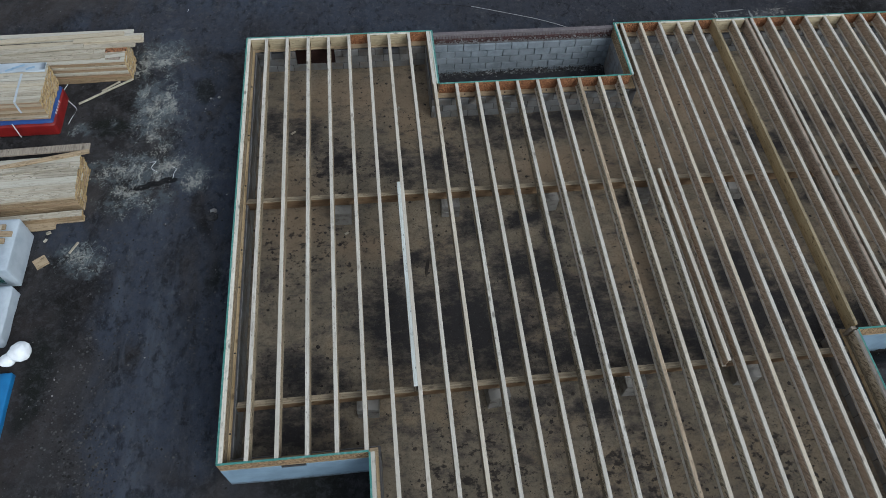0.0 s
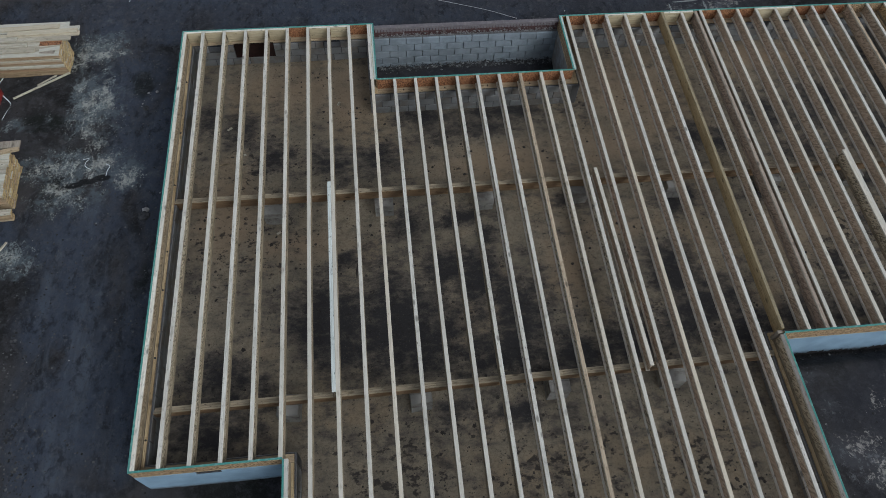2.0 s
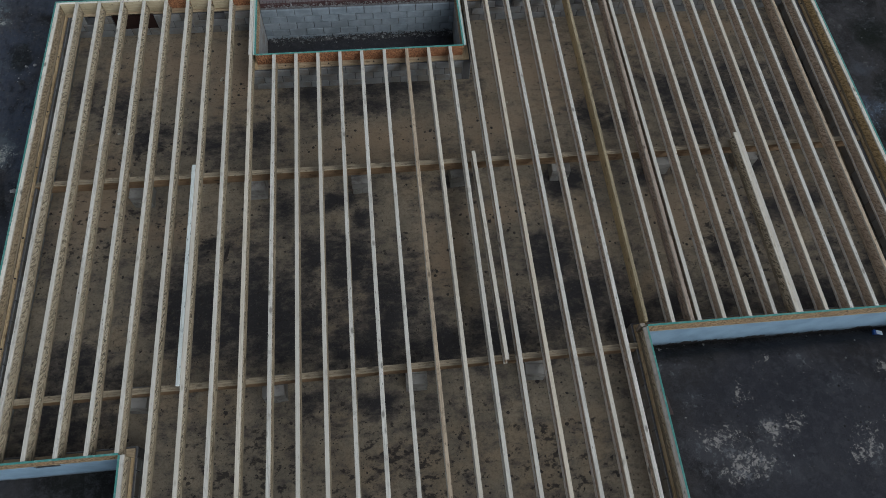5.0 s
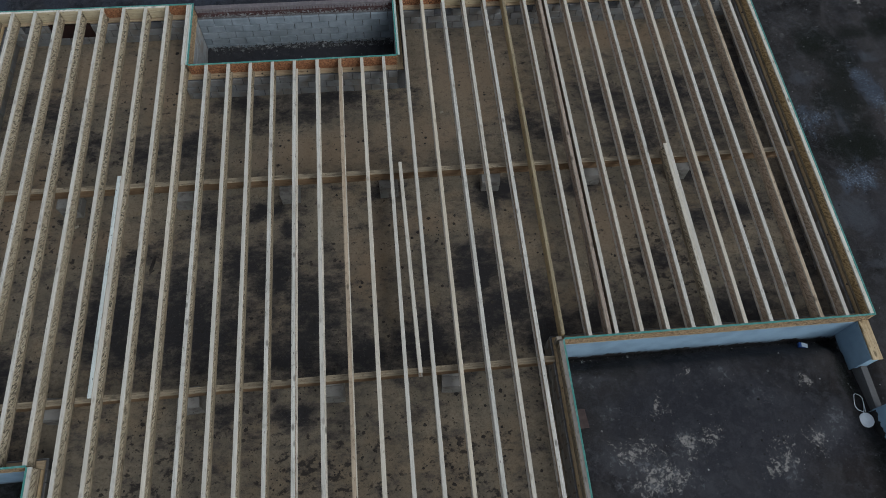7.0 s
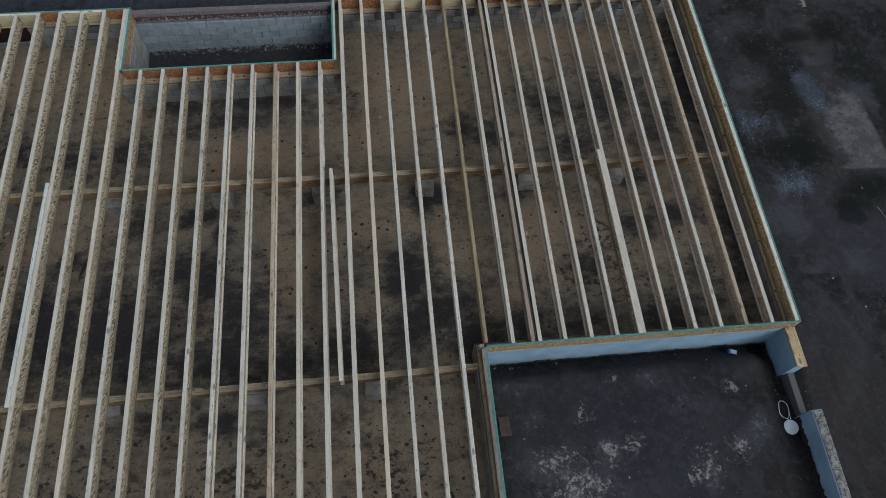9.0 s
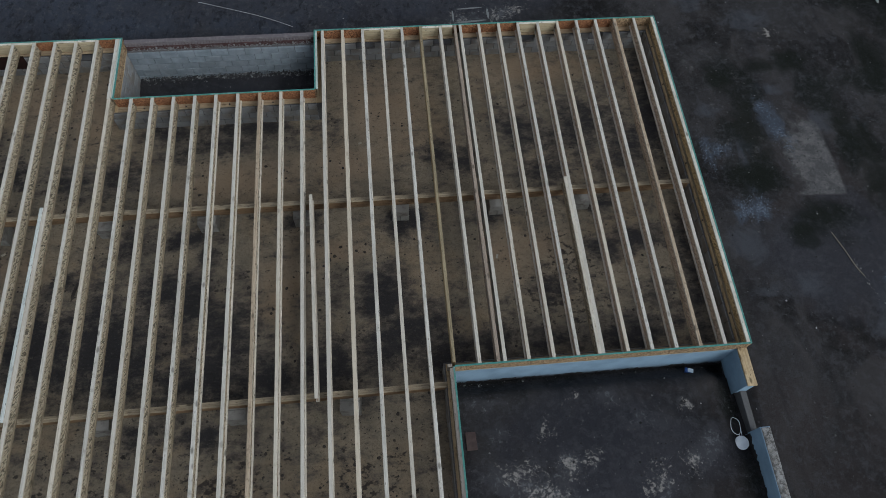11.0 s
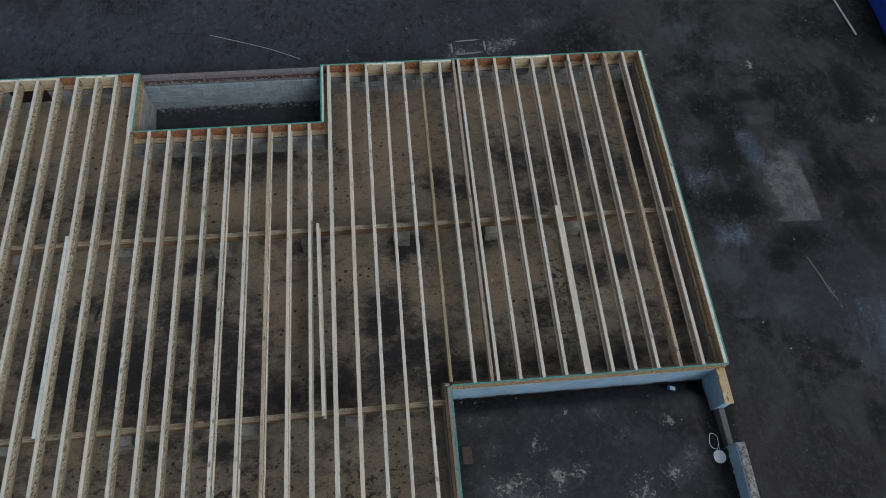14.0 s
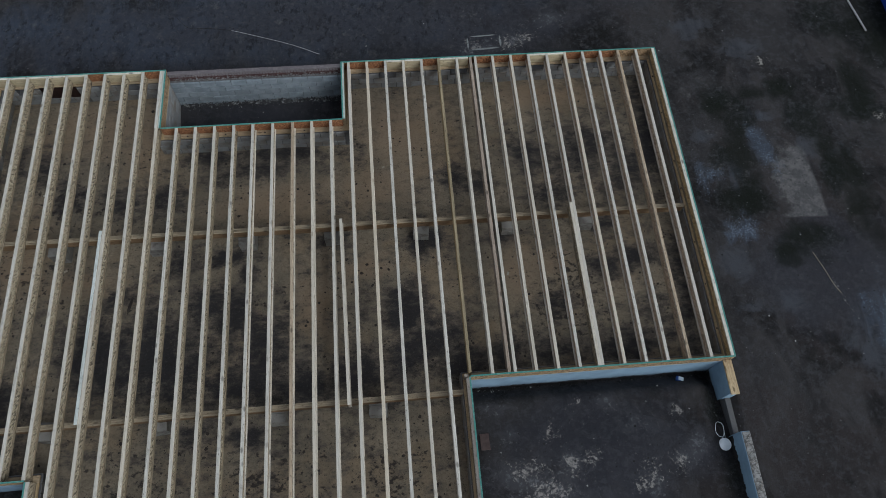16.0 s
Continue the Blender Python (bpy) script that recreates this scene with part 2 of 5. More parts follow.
M_CRUMB = w.done(w.mix(w.noise(9, 4), (0.04, 0.038, 0.04), (0.30, 0.30, 0.305)), w.noise(40, 3), 0.5, 0.01)

# ground of dark wet dirt with dusty patches
def plan_blob(x, y, spots):
    """How near a place of the plan is to the given places, 0 to 1."""
    best = 0.0
    for px, py, rx, ry in spots:
        r = math.hypot((x - px) / rx, (y - py) / ry)
        if r > 2:
            continue
        r *= 1 + 0.55 * noise.noise((x * 0.9 / rx, y * 0.9 / ry, px + 3 * py)) + 0.35 * noise.noise((x * 2.4 / rx, y * 2.4 / ry, py))
        if r < 1:
            best = max(best, 1 - r * r * (3 - 2 * r))
    return best


def stain(me, name, spots):
    """Store where a kind of soil lies as a point attribute of the sheet."""
    at = me.attributes.new(name, "FLOAT", "POINT")
    at.data.foreach_set("value", [plan_blob(v.co.x, v.co.y, spots) for v in me.vertices])


def dusty(m, col, spot, where, lo=0.5, hi=0.9, scale=2.4, amount=0.9, gain=3.0, warp=0.12, stretch=(1, 1, 1), at=(0, 0, 0)):
    """Mix a colour into ragged patches: noise that grows denser where that soil lies."""
    total = m.attr(where)
    nn = m.math("MULTIPLY", m.math("ADD", m.noise(scale, 9, 0.68, stretch, at=at, warp=warp), -0.5), gain)
    v = m.math("MULTIPLY", m.step(m.math("ADD", total, nn), lo, hi, 0, amount), m.step(total, 0.0, 0.3))
    return m.mix(v, col, spot)


def flecks(m, col, spot, where, lo, hi, amount, fine=30.0, gain=5.0, broad=1.6, sway=2.4, stretch=(1, 1, 1), at=(0, 0, 0)):
    """Scatter fine crumbs of a colour, thick and thin in ragged streaks, where that soil lies."""
    total = m.attr(where)
    a = m.math("MULTIPLY", m.math("ADD", m.noise(broad, 6, 0.68, stretch, at=at, warp=0.6), -0.5), sway)
    b = m.math("MULTIPLY", m.math("ADD", m.noise(fine, 3, 0.75, at=at, warp=0.5), -0.5), gain)
    v = m.math("MULTIPLY", m.step(m.math("ADD", m.math("ADD", total, a), b), lo, hi, 0, amount), m.step(total, 0.0, 0.25))
    return m.mix(v, col, spot)


# kinds of soil, and a painted haze, on the ground sheet, each as places and radii in the plan
SOILS = {}
SOILS["blue_silt"] = [(-0.5, 2.5, 1.2, 4.2), (-0.5, 7.5, 1.2, 3.6), (-2.0, 5.3, 1.8, 1.6), (-2.0, 3.6, 1.7, 2.2), (-1.8, 1.6, 1.6, 2.2), (-1.6, -0.6, 1.6, 1.8), (-1.3, 7.6, 0.8, 2.6), (-1.4, 9.6, 1.4, 2.0), (-1.6, 11.8, 2.6, 1.4), (-3.6, 5.6, 1.2, 1.0), (5, 12.6, 11, 2.0)]
SOILS["grey_silt"] = [(19.0, 11.5, 1.0, 0.5), (20.3, 10.5, 1.1, 0.5), (18.81, 2.81, 0.7, 0.32), (19.68, 2.84, 0.6, 0.42), (21.1, 1.5, 0.6, 1.2), (18.6, 4.1, 0.9, 0.7), (21.4, 7.17, 0.5, 0.6), (22.16, 7.0, 0.45, 0.4), (20.46, 8.23, 0.4, 0.25), (18.56, 7.63, 0.45, 0.4)]
# bluish haze over the dark ground, put into its colour
SOILS["haze_tint"] = [(14.5, -0.2, 3.6, 2.0), (14.5, -2.0, 3.6, 2.2), (9.0, 12.5, 9.0, 2.2), (21.0, 3.0, 3.0, 2.5), (6.7, 9.2, 3.4, 1.3)]
SOILS["pale_track"] = [(-1.55, 2.6, 0.42, 3.4), (-1.7, 0.2, 0.45, 2.4), (-2.45, 4.2, 0.4, 1.6), (-1.9, 6.1, 0.5, 1.0), (-2.3, 2.2, 0.3, 1.6), (20.2, 8.3, 0.5, 0.3), (19.3, 6.5, 0.5, 0.6), (21.6, 2.2, 0.8, 1.3)]
SOILS["wet"] = [(19.4, 8.9, 0.7, 0.7), (19.8, 8.1, 0.7, 0.8), (19.3, 5.8, 1.0, 1.0), (18.9, 6.9, 0.5, 0.7), (21.3, 9.2, 0.7, 0.5), (21.6, 8.0, 0.8, 1.3), (21.8, 6.2, 0.5, 1.2), (20.5, 4.4, 1.1, 0.6), (24.9, 11.4, 2.4, 2.1), (23.2, 8.4, 1.5, 0.9),
                (23.2, 11.6, 1.2, 0.9), (17.2, 0.5, 0.3, 0.7), (17.2, -1.1, 0.5, 0.8), (25, 3, 2.5, 3.0)]
SOILS["wet"] += [(-3.7, 2.4, 0.6, 1.8), (-0.55, 4.2, 0.3, 0.7), (-1.2, 9.7, 0.3, 0.7), (-3.3, 8.6, 0.7, 0.5), (1.2, -1.2, 2.2, 1.4)]
SOILS["brown"] = [(-3.5, 12.5, 4.0, 2.0), (18, -1, 9, 5), (21, 5, 7, 9), (-4, 1.5, 1.8, 3), (-6, 13, 5, 2), (17, 13, 8, 2.5)]
SOILS["sawdust"] = [(-2.1, 9.2, 0.7, 1.8), (-2.4, 7.2, 1.6, 1.0), (-2.3, 10.9, 1.0, 0.9), (-1.2, 6.9, 0.7, 0.7), (-4.0, 8.5, 0.4, 0.35), (-3.4, 4.9, 0.7, 0.6), (-2.6, 9.0, 0.5, 1.2), (-2.4, 6.2, 0.9, 0.5)]
SOILS["thick_sawdust"] = [(-2.75, 10.7, 0.4, 0.7), (-2.3, 10.72, 0.5, 0.26), (-2.0, 9.2, 0.18, 0.55), (-2.35, 9.2, 0.16, 0.6), (-3.0, 7.2, 0.55, 0.26), (-1.8, 7.3, 0.4, 0.24), (-2.7, 6.62, 0.55, 0.2), (-2.3, 8.2, 0.22, 0.3), (-2.1, 7.8, 0.3, 0.3), (-3.4, 4.95, 0.35, 0.2), (-1.35, 6.75, 0.3, 0.3)]
SOILS["cement"] = [(12.9, -0.8, 1.3, 0.6), (13.7, -0.4, 0.6, 0.4), (13.1, -1.0, 1.1, 0.7), (13.8, -1.2, 0.7, 0.4), (15.4, -0.9, 0.6, 0.55), (16.3, -0.6, 0.6, 0.35), (16.3, 0.5, 0.35, 0.25), (16.6, -0.2, 0.4, 0.5), (14.8, 0.8, 0.5, 0.35), (12.2, 0.9, 0.7, 0.4), (15.4, 0.3, 0.8, 0.4), (12.5, 0.3, 0.3, 0.5),
                   (13.9, 11.55, 1.6, 0.6), (13.0, 11.4, 1.3, 0.6), (15.0, 12.1, 1.2, 0.6)]
SOILS["thick_cement"] = [(13.36, 0.22, 0.24, 0.26), (14.16, -0.39, 0.3, 0.24), (13.75, -0.5, 0.4, 0.3), (12.75, -0.5, 0.6, 0.35), (13.2, -1.0, 0.7, 0.4), (15.32, -0.64, 0.3, 0.2), (15.5, -0.85, 0.24, 0.26), (15.2, -1.05, 0.35, 0.25), (16.1, -0.6, 0.4, 0.28), (14.03, 0.83, 0.14, 0.13), (16.3, 0.5, 0.22, 0.18), (13.75, 11.5, 0.35, 0.3), (12.85, 11.4, 0.4, 0.3), (14.3, 11.6, 0.7, 0.3), (13.9, 11.35, 0.5, 0.25),
                         (20.93, 10.04, 0.36, 0.32), (23.7, 8.0, 0.2, 0.24)]
SOILS["blue_dust"] = [(20.16, 6.96, 0.5, 1.1), (20.35, 6.47, 0.36, 0.7), (18.55, 6.48, 0.42, 0.36), (19.05, 4.89, 0.55, 0.55), (18.3, 6.2, 0.3, 0.8), (18.8, 4.8, 0.5, 0.4), (22.3, 2.2, 1.0, 1.6)]
SOILS["mire"] = [(19.24, 5.69, 1.0, 0.6), (19.15, 8.62, 0.6, 0.8), (21.17, 9.03, 0.65, 0.6), (20.45, 4.58, 0.95, 0.65), (21.95, 6.8, 0.45, 1.3), (19.52, 7.05, 0.55, 1.2), (23.4, 9.0, 0.9, 1.8), (22.3, 5.8, 0.7, 2.2), (20.0, 4.1, 0.7, 0.7), (20.2, 9.0, 0.7, 0.35), (24.9, 10.6, 2.0, 1.6)]

w = Mat("dark_dirt", 0.9)
w.b.inputs["Specular IOR Level"].default_value = 0.08
grit = w.noise(38, 7, 0.8)
mid = w.noise(2.2, 6, 0.65)
c = w.mix(w.step(w.noise(0.45, 7, 0.62, warp=0.7), 0.40, 0.62), (0.0125, 0.0120, 0.0120), (0.036, 0.0350, 0.0365))
c = dusty(w, c, (0.036, 0.0310, 0.0305), "brown", 0.35, 1.1, 1.0, 0.7, 4.0)
c = w.mix(w.step(w.noise(1.1, 6, 0.6, (1.0, 0.55, 1), warp=0.8, at=(1, 9, 0)), 0.46, 0.66, 0, 0.7), c, (0.053, 0.050, 0.051))
c = dusty(w, c, (0.044, 0.054, 0.076), "blue_silt", -0.25, 0.95, 0.8, 0.9, 3.6, 0.5, (1.5, 0.6, 1))
# haze tint that lifts the ground colour towards blue
c = dusty(w, c, (0.035, 0.0362, 0.0445), "haze_tint", -0.3, 0.9, 0.9, 0.8, 2.4, 0.5)
c = dusty(w, c, (0.058, 0.063, 0.074), "grey_silt", -0.1, 1.1, 2.2, 0.88, 4.5, 0.6)
c = dusty(w, c, (0.064, 0.076, 0.098), "pale_track", 0.1, 1.2, 1.6, 0.8, 3.6, 0.4, (2.2, 0.4, 1), (3, 5, 0))
c = dusty(w, c, (0.0105, 0.0125, 0.0110), "wet", -0.2, 0.9, 1.0, 0.88, 2.8, 0.3, at=(2, 2, 0))
c = w.mix(w.step(w.noise(1.0, 6, 0.65, (2.6, 0.22, 1), warp=0.3), 0.52, 0.75, 0, 0.4), c, (0.013, 0.013, 0.016))
c = w.mix(w.step(w.noise(6.0, 7, 0.75, warp=0.3), 0.46, 0.66, 0, 0.50), c, (0.062, 0.064, 0.071))
c = w.mix(w.step(grit, 0.50, 0.70, 0, 0.35), c, (0.070, 0.071, 0.078))
c = w.mix(w.step(w.noise(24, 6, 0.8, at=(3, 3, 0)), 0.54, 0.70, 0, 0.45), c, (0.0075, 0.0075, 0.008))
rough = w.math("MULTIPLY", w.step(w.math("MAXIMUM", w.attr("blue_silt"), w.attr("sawdust")), 0.02, 0.4), w.step(w.noise(1.3, 4, 0.6, at=(6, 1, 0)), 0.25, 0.6))
c = w.mix(w.math("MULTIPLY", w.step(w.noise(4.5, 7, 0.70, (1.3, 0.8, 1), warp=0.2, at=(2, 3, 0)), 0.48, 0.64, 0, 0.75), rough), c, (0.014, 0.0150, 0.0185))
c = w.mix(w.math("MULTIPLY", w.step(w.noise(6.5, 8, 0.74, (1.3, 0.8, 1), warp=0.2, at=(5, 8, 0)), 0.53, 0.68, 0, 0.6), rough), c, (0.085, 0.094, 0.108))
c = dusty(w, c, (0.088, 0.106, 0.118), "sawdust", 0.0, 1.3, 4.0, 0.75, 6.0, 0.3)
c = flecks(w, c, (0.185, 0.21, 0.215), "sawdust", 0.85, 2.0, 0.8, 20.0, 6.0, 3.2, 7.0, (1.3, 0.8, 1), (4, 1, 0))
c = flecks(w, c, (0.37, 0.385, 0.355), "sawdust", 1.2, 2.2, 0.85, 34.0, 6.0, 3.4, 6.5, (1.5, 0.7, 1), (7, 2, 0))
c = flecks(w, c, (0.33, 0.338, 0.312), "thick_sawdust", 0.15, 1.5, 0.8, 24.0, 5.0, 5.0, 6.0, at=(9, 3, 0))
c = dusty(w, c, (0.062, 0.064, 0.072), "cement", 0.2, 1.3, 2.2, 0.65, 4.0, 0.5)
c = flecks(w, c, (0.14, 0.145, 0.155), "cement", 0.8, 1.9, 0.65, 9.0, 5.0, 2.2, 3.0, at=(6, 6, 0))
c = flecks(w, c, (0.31, 0.295, 0.275), "thick_cement", 0.5, 1.6, 0.75, 13.0, 5.0, 4.5, 5.0, at=(2, 8, 0))
c = dusty(w, c, (0.0090, 0.0110, 0.0088), "mire", -0.1, 1.0, 1.6, 0.78, 2.6, 0.5, at=(4, 7, 0))
c = dusty(w, c, (0.062, 0.077, 0.104), "blue_dust", 0.0, 1.2, 2.4, 0.7, 5.5, 0.7)
c = flecks(w, c, (0.165, 0.205, 0.265), "blue_dust", 0.8, 1.8, 0.75, 22.0, 6.0, 2.5, 2.4, at=(8, 8, 0))
sheet = w.math("MULTIPLY", w.side(0.05, 1, 6.13, 0.04), w.math("MULTIPLY", w.side(-0.80, -0.60, -21.25, 0.10), w.side(-1, -0.02, -21.40, 0.05)))
sheet = w.math("MULTIPLY", sheet, w.step(w.math("ADD", w.blob(20.95, 5.9, 1.15, 2.2), w.math("MULTIPLY", w.math("ADD", w.noise(1.9, 9, 0.72), -0.5), 2.4)), 0.15, 0.65, 0, 0.9))
slab = w.mix(w.step(w.noise(2.8, 9, 0.74), 0.4, 0.62), (0.080, 0.080, 0.083), (0.140, 0.138, 0.137))
slab = w.mix(w.step(w.noise(7.0, 8, 0.75, at=(3, 2, 0), warp=0.5), 0.52, 0.66, 0, 0.65), slab, (0.035, 0.036, 0.038))
slab = w.mix(w.step(w.noise(12.0, 7, 0.75, at=(9, 2, 0)), 0.56, 0.70, 0, 0.6), slab, (0.21, 0.208, 0.205))
c = w.mix(sheet, c, slab)
outline_mark = None
for px, py, rx, ry in ((13.1, 11.80, 0.55, 0.04), (13.1, 11.31, 0.62, 0.05), (12.63, 11.55, 0.04, 0.30), (13.58, 11.55, 0.05, 0.30)):
    bl = w.blob(px, py, rx, ry)
    outline_mark = bl if outline_mark is None else w.math("MAXIMUM", outline_mark, bl)
c = w.mix(w.step(w.math("ADD", outline_mark, w.noise(14, 6, 0.75, at=(1, 1, 0))), 0.62, 0.98, 0, 0.9), c, (0.24, 0.255, 0.255))
# a plank's shadow painted into the dirt as a dark streak
shadow_streak = w.math("MAXIMUM", w.math("MAXIMUM", w.blob(-2.38, 6.70, 0.36, 0.13), w.blob(-2.08, 6.79, 0.36, 0.13)), w.blob(-1.80, 6.87, 0.34, 0.14))
c = w.mix(w.step(w.math("ADD", shadow_streak, w.math("MULTIPLY", w.noise(7, 7, 0.75, warp=0.6), 1.4)), 0.95, 1.2, 0, 0.9), c, (0.010, 0.010, 0.011))
h = w.math("ADD", w.math("MULTIPLY", mid, 0.8), w.math("MULTIPLY", grit, 0.6))
M_DIRT = w.done(c, h, 0.9, 0.05)

# sandy floor of the crawl space with dark damp soil and painted wall shade over it, bay by bay
DAMP_MIDDLE = [(3.1, 2.8, 1.1, 1.2), (4.8, 2.9, 1.4, 1.0), (6.2, 3.6, 0.7, 0.9), (7.0, 2.8, 0.9, 1.0), (4.5, 2.3, 1.6, 1.1), (6.5, 1.9, 1.6, 0.7), (5.6, 3.9, 0.8, 0.6), (11.5, 2.0, 0.9, 0.9), (11.0, 2.6, 1.0, 0.8), (10.2, 2.2, 0.9, 0.8), (10.3, 3.3, 0.6, 0.8), (9.0, 2.0, 0.8, 0.8), (8.0, 1.7, 0.7, 0.5)]
# dark soil round the piers, with pier shade painted in
DAMP_SHADE_PIERS = [(8.5, 5.35, 0.8, 0.35), (10.9, 5.2, 0.8, 0.5), (4.8, 4.9, 0.7, 0.6), (6.0, 5.1, 0.7, 0.4), (3.6, 4.2, 0.5, 0.4), (6.5, 4.6, 0.4, 0.4), (12.9, 5.2, 0.6, 0.4), (15.4, 5.3, 0.7, 0.35)]
# the first place is shade inside the south wall, painted as dark soil
DAMP_SHADE_WEST = [(1.1, 0.75, 1.5, 0.8), (1.2, 2.0, 1.6, 0.8), (2.0, 7.0, 0.8, 0.8), (1.2, 7.7, 0.7, 0.9), (0.5, 8.2, 0.5, 0.8), (4.4, 6.8, 1.0, 0.8), (5.5, 0.9, 0.6, 0.4), (6.5, 0.7, 0.6, 0.4), (3.2, 6.7, 0.7, 0.7)]
# shade below the porch wall, put into the floor colour
SHADE_PORCH = [(5.4, 7.95, 1.2, 0.4), (7.4, 7.95, 1.7, 0.35), (6.6, 7.5, 2.2, 0.5)]
# the first two places are shade of the east wall, painted in
DAMP_SHADE_EAST = [(17.3, 7.9, 0.8, 2.6), (17.3, 4.0, 0.7, 2.6), (15.6, 2.1, 1.5, 0.8), (13.8, 7.6, 1.0, 1.0), (15.4, 7.5, 1.3, 1.4), (16.4, 7.0, 0.9, 1.4), (15.2, 4.2, 0.8, 0.5), (16.2, 4.4, 0.7, 0.5), (16.3, 3.1, 0.7, 0.7), (14.0, 3.2, 0.7, 0.6), (12.6, 2.2, 0.9, 0.7), (13.8, 2.1, 0.9, 0.6), (12.4, 6.7, 0.8, 0.6), (11.8, 7.0, 0.8, 0.7), (14.4, 6.4, 1.0, 0.6)]
DAMP_SHADE = [(x, y, rx * 1.3, ry * 1.3) for x, y, rx, ry in DAMP_MIDDLE] + DAMP_SHADE_PIERS + DAMP_SHADE_WEST + SHADE_PORCH + DAMP_SHADE_EAST
# dry stretches of the floor with little dark soil
DRY = [(2.6, 9.0, 2.6, 1.4), (3.7, 8.5, 1.0, 2.2), (7.0, 6.5, 2.4, 0.9), (10.4, 8.4, 2.0, 1.8), (14.3, 9.4, 2.8, 0.9), (8.1, 3.5, 0.7, 1.6), (2.6, 4.6, 1.3, 0.7), (9.3, 4.6, 1.0, 0.6), (13.9, 4.4, 0.8, 0.6), (13.0, 4.2, 1.1, 0.9), (1.0, 5.2, 1.2, 1.6), (9.7, 6.7, 1.5, 0.9)]
w = Mat("sandy_soil", 0.95)
w.b.inputs["Specular IOR Level"].default_value = 0.1
mid = w.noise(2.6, 6, 0.68, warp=0.2)
fin = w.noise(16, 5, 0.7)
c = w.mix(w.step(w.noise(0.7, 6, 0.6), 0.35, 0.65), (0.30, 0.253, 0.186), (0.215, 0.187, 0.143))
c = w.mix(w.step(w.noise(0.6, 5, 0.6, at=(8, 3, 0)), 0.5, 0.62, 0, 0.3), c, (0.29, 0.205, 0.12))
c = w.mix(w.step(fin, 0.46, 0.70, 0, 0.45), c, (0.11, 0.090, 0.068))
c = w.mix(w.step(w.noise(34, 6, 0.8), 0.52, 0.68, 0, 0.6), c, (0.05, 0.042, 0.034))
c = w.mix(w.math("MULTIPLY", w.attr("dry"), 0.6), c, (0.325, 0.240, 0.163))
# this mask holds damp soil and the painted shade of walls and piers
bias = w.attr("damp")
broad = w.math("MULTIPLY", w.math("ADD", w.noise(1.0, 6, 0.62, at=(5.2, 1.1, 0), warp=0.15), -0.5), 2.4)
fine = w.math("MULTIPLY", w.math("ADD", w.noise(4.2, 8, 0.74, (0.75, 1.2, 1), at=(1.2, 7.1, 0), warp=0.1), -0.5), 4.8)
dark = w.math("ADD", w.math("ADD", w.math("ADD", broad, fine), w.math("MULTIPLY", w.attr("soaked_shade"), 0.35)), w.math("SUBTRACT", w.math("MULTIPLY", bias, 1.25), w.math("MULTIPLY", w.attr("dry"), 0.5)))
c = w.mix(w.step(dark, -0.45, 0.85, 0, 0.78), c, (0.098, 0.087, 0.078))
c = w.mix(w.step(dark, 0.28, 1.60, 0, 0.90), c, (0.034, 0.034, 0.0375))
crumb = w.noise(26.0, 5, 0.75, at=(2, 6, 1))
c = w.mix(w.math("MULTIPLY", w.step(crumb, 0.56, 0.68, 0, 0.55), w.step(dark, 0.2, 1.0)), c, (0.13, 0.125, 0.115))
c = w.mix(w.step(w.math("ADD", w.noise(11.0, 5, 0.7, at=(4, 4, 1), warp=0.5), w.math("MULTIPLY", bias, 0.05)), 0.60, 0.68, 0, 0.7), c, (0.034, 0.031, 0.030))
blot = w.math("ADD", w.noise(7.5, 4, 0.62, (0.85, 1.15, 1), at=(3, 9, 2)), w.math("MULTIPLY", w.attr("spotted"), 0.13))
c = w.mix(w.step(blot, 0.62, 0.74, 0, 0.85), c, (0.036, 0.033, 0.033))
h = w.math("ADD", w.math("MULTIPLY", mid, 0.8), w.math("MULTIPLY", fin, 0.35))
M_SAND = w.done(c, h, 0.6, 0.05)


def plain(name, a, b, rough=0.6, scale=6.0, bump=0.1, metal=0.0):
    p = Mat(name, rough, metal)
    n0 = p.noise(scale, 5, 0.6)
    return p.done(p.mix(p.step(n0, 0.35, 0.7), a, b), p.noise(scale * 4, 3), bump, 0.004)


M_DARKSOIL = plain("dark_banked_soil", (0.012, 0.0118, 0.0122), (0.028, 0.026, 0.026), 0.95)
M_CLOD = plain("soil_clod", (0.036, 0.032, 0.030), (0.075, 0.064, 0.054), 0.95)
M_PALESTONE = plain("pale_stone", (0.15, 0.15, 0.15), (0.30, 0.30, 0.30), 0.9)
M_WRAP = plain("white_plastic_wrap", (0.41, 0.475, 0.53), (0.32, 0.38, 0.44), 0.45, 2.5, 0.2)
M_WHITE = plain("white_plastic", (0.78, 0.83, 0.87), (0.68, 0.73, 0.77), 0.4, 5)
M_RED = plain("red_plastic_wrap", (0.21, 0.015, 0.014), (0.15, 0.011, 0.011), 0.4, 3)
M_BLUE = plain("blue_plastic_wrap", (0.02, 0.06, 0.21), (0.015, 0.045, 0.16), 0.4, 3)
M_PALEBLUE = plain("faded_blue_print", (0.20, 0.32, 0.44), (0.32, 0.42, 0.52), 0.5)
M_SHEETBLUE = plain("bright_blue_sheet", (0.015, 0.15, 0.36), (0.012, 0.12, 0.30), 0.5, 3)
M_TARPBLUE = plain("deep_blue_sheet", (0.015, 0.04, 0.26), (0.012, 0.03, 0.20), 0.4, 3)
M_DKGREEN = plain("dark_green_print", (0.01, 0.05, 0.045), (0.008, 0.035, 0.03), 0.5)
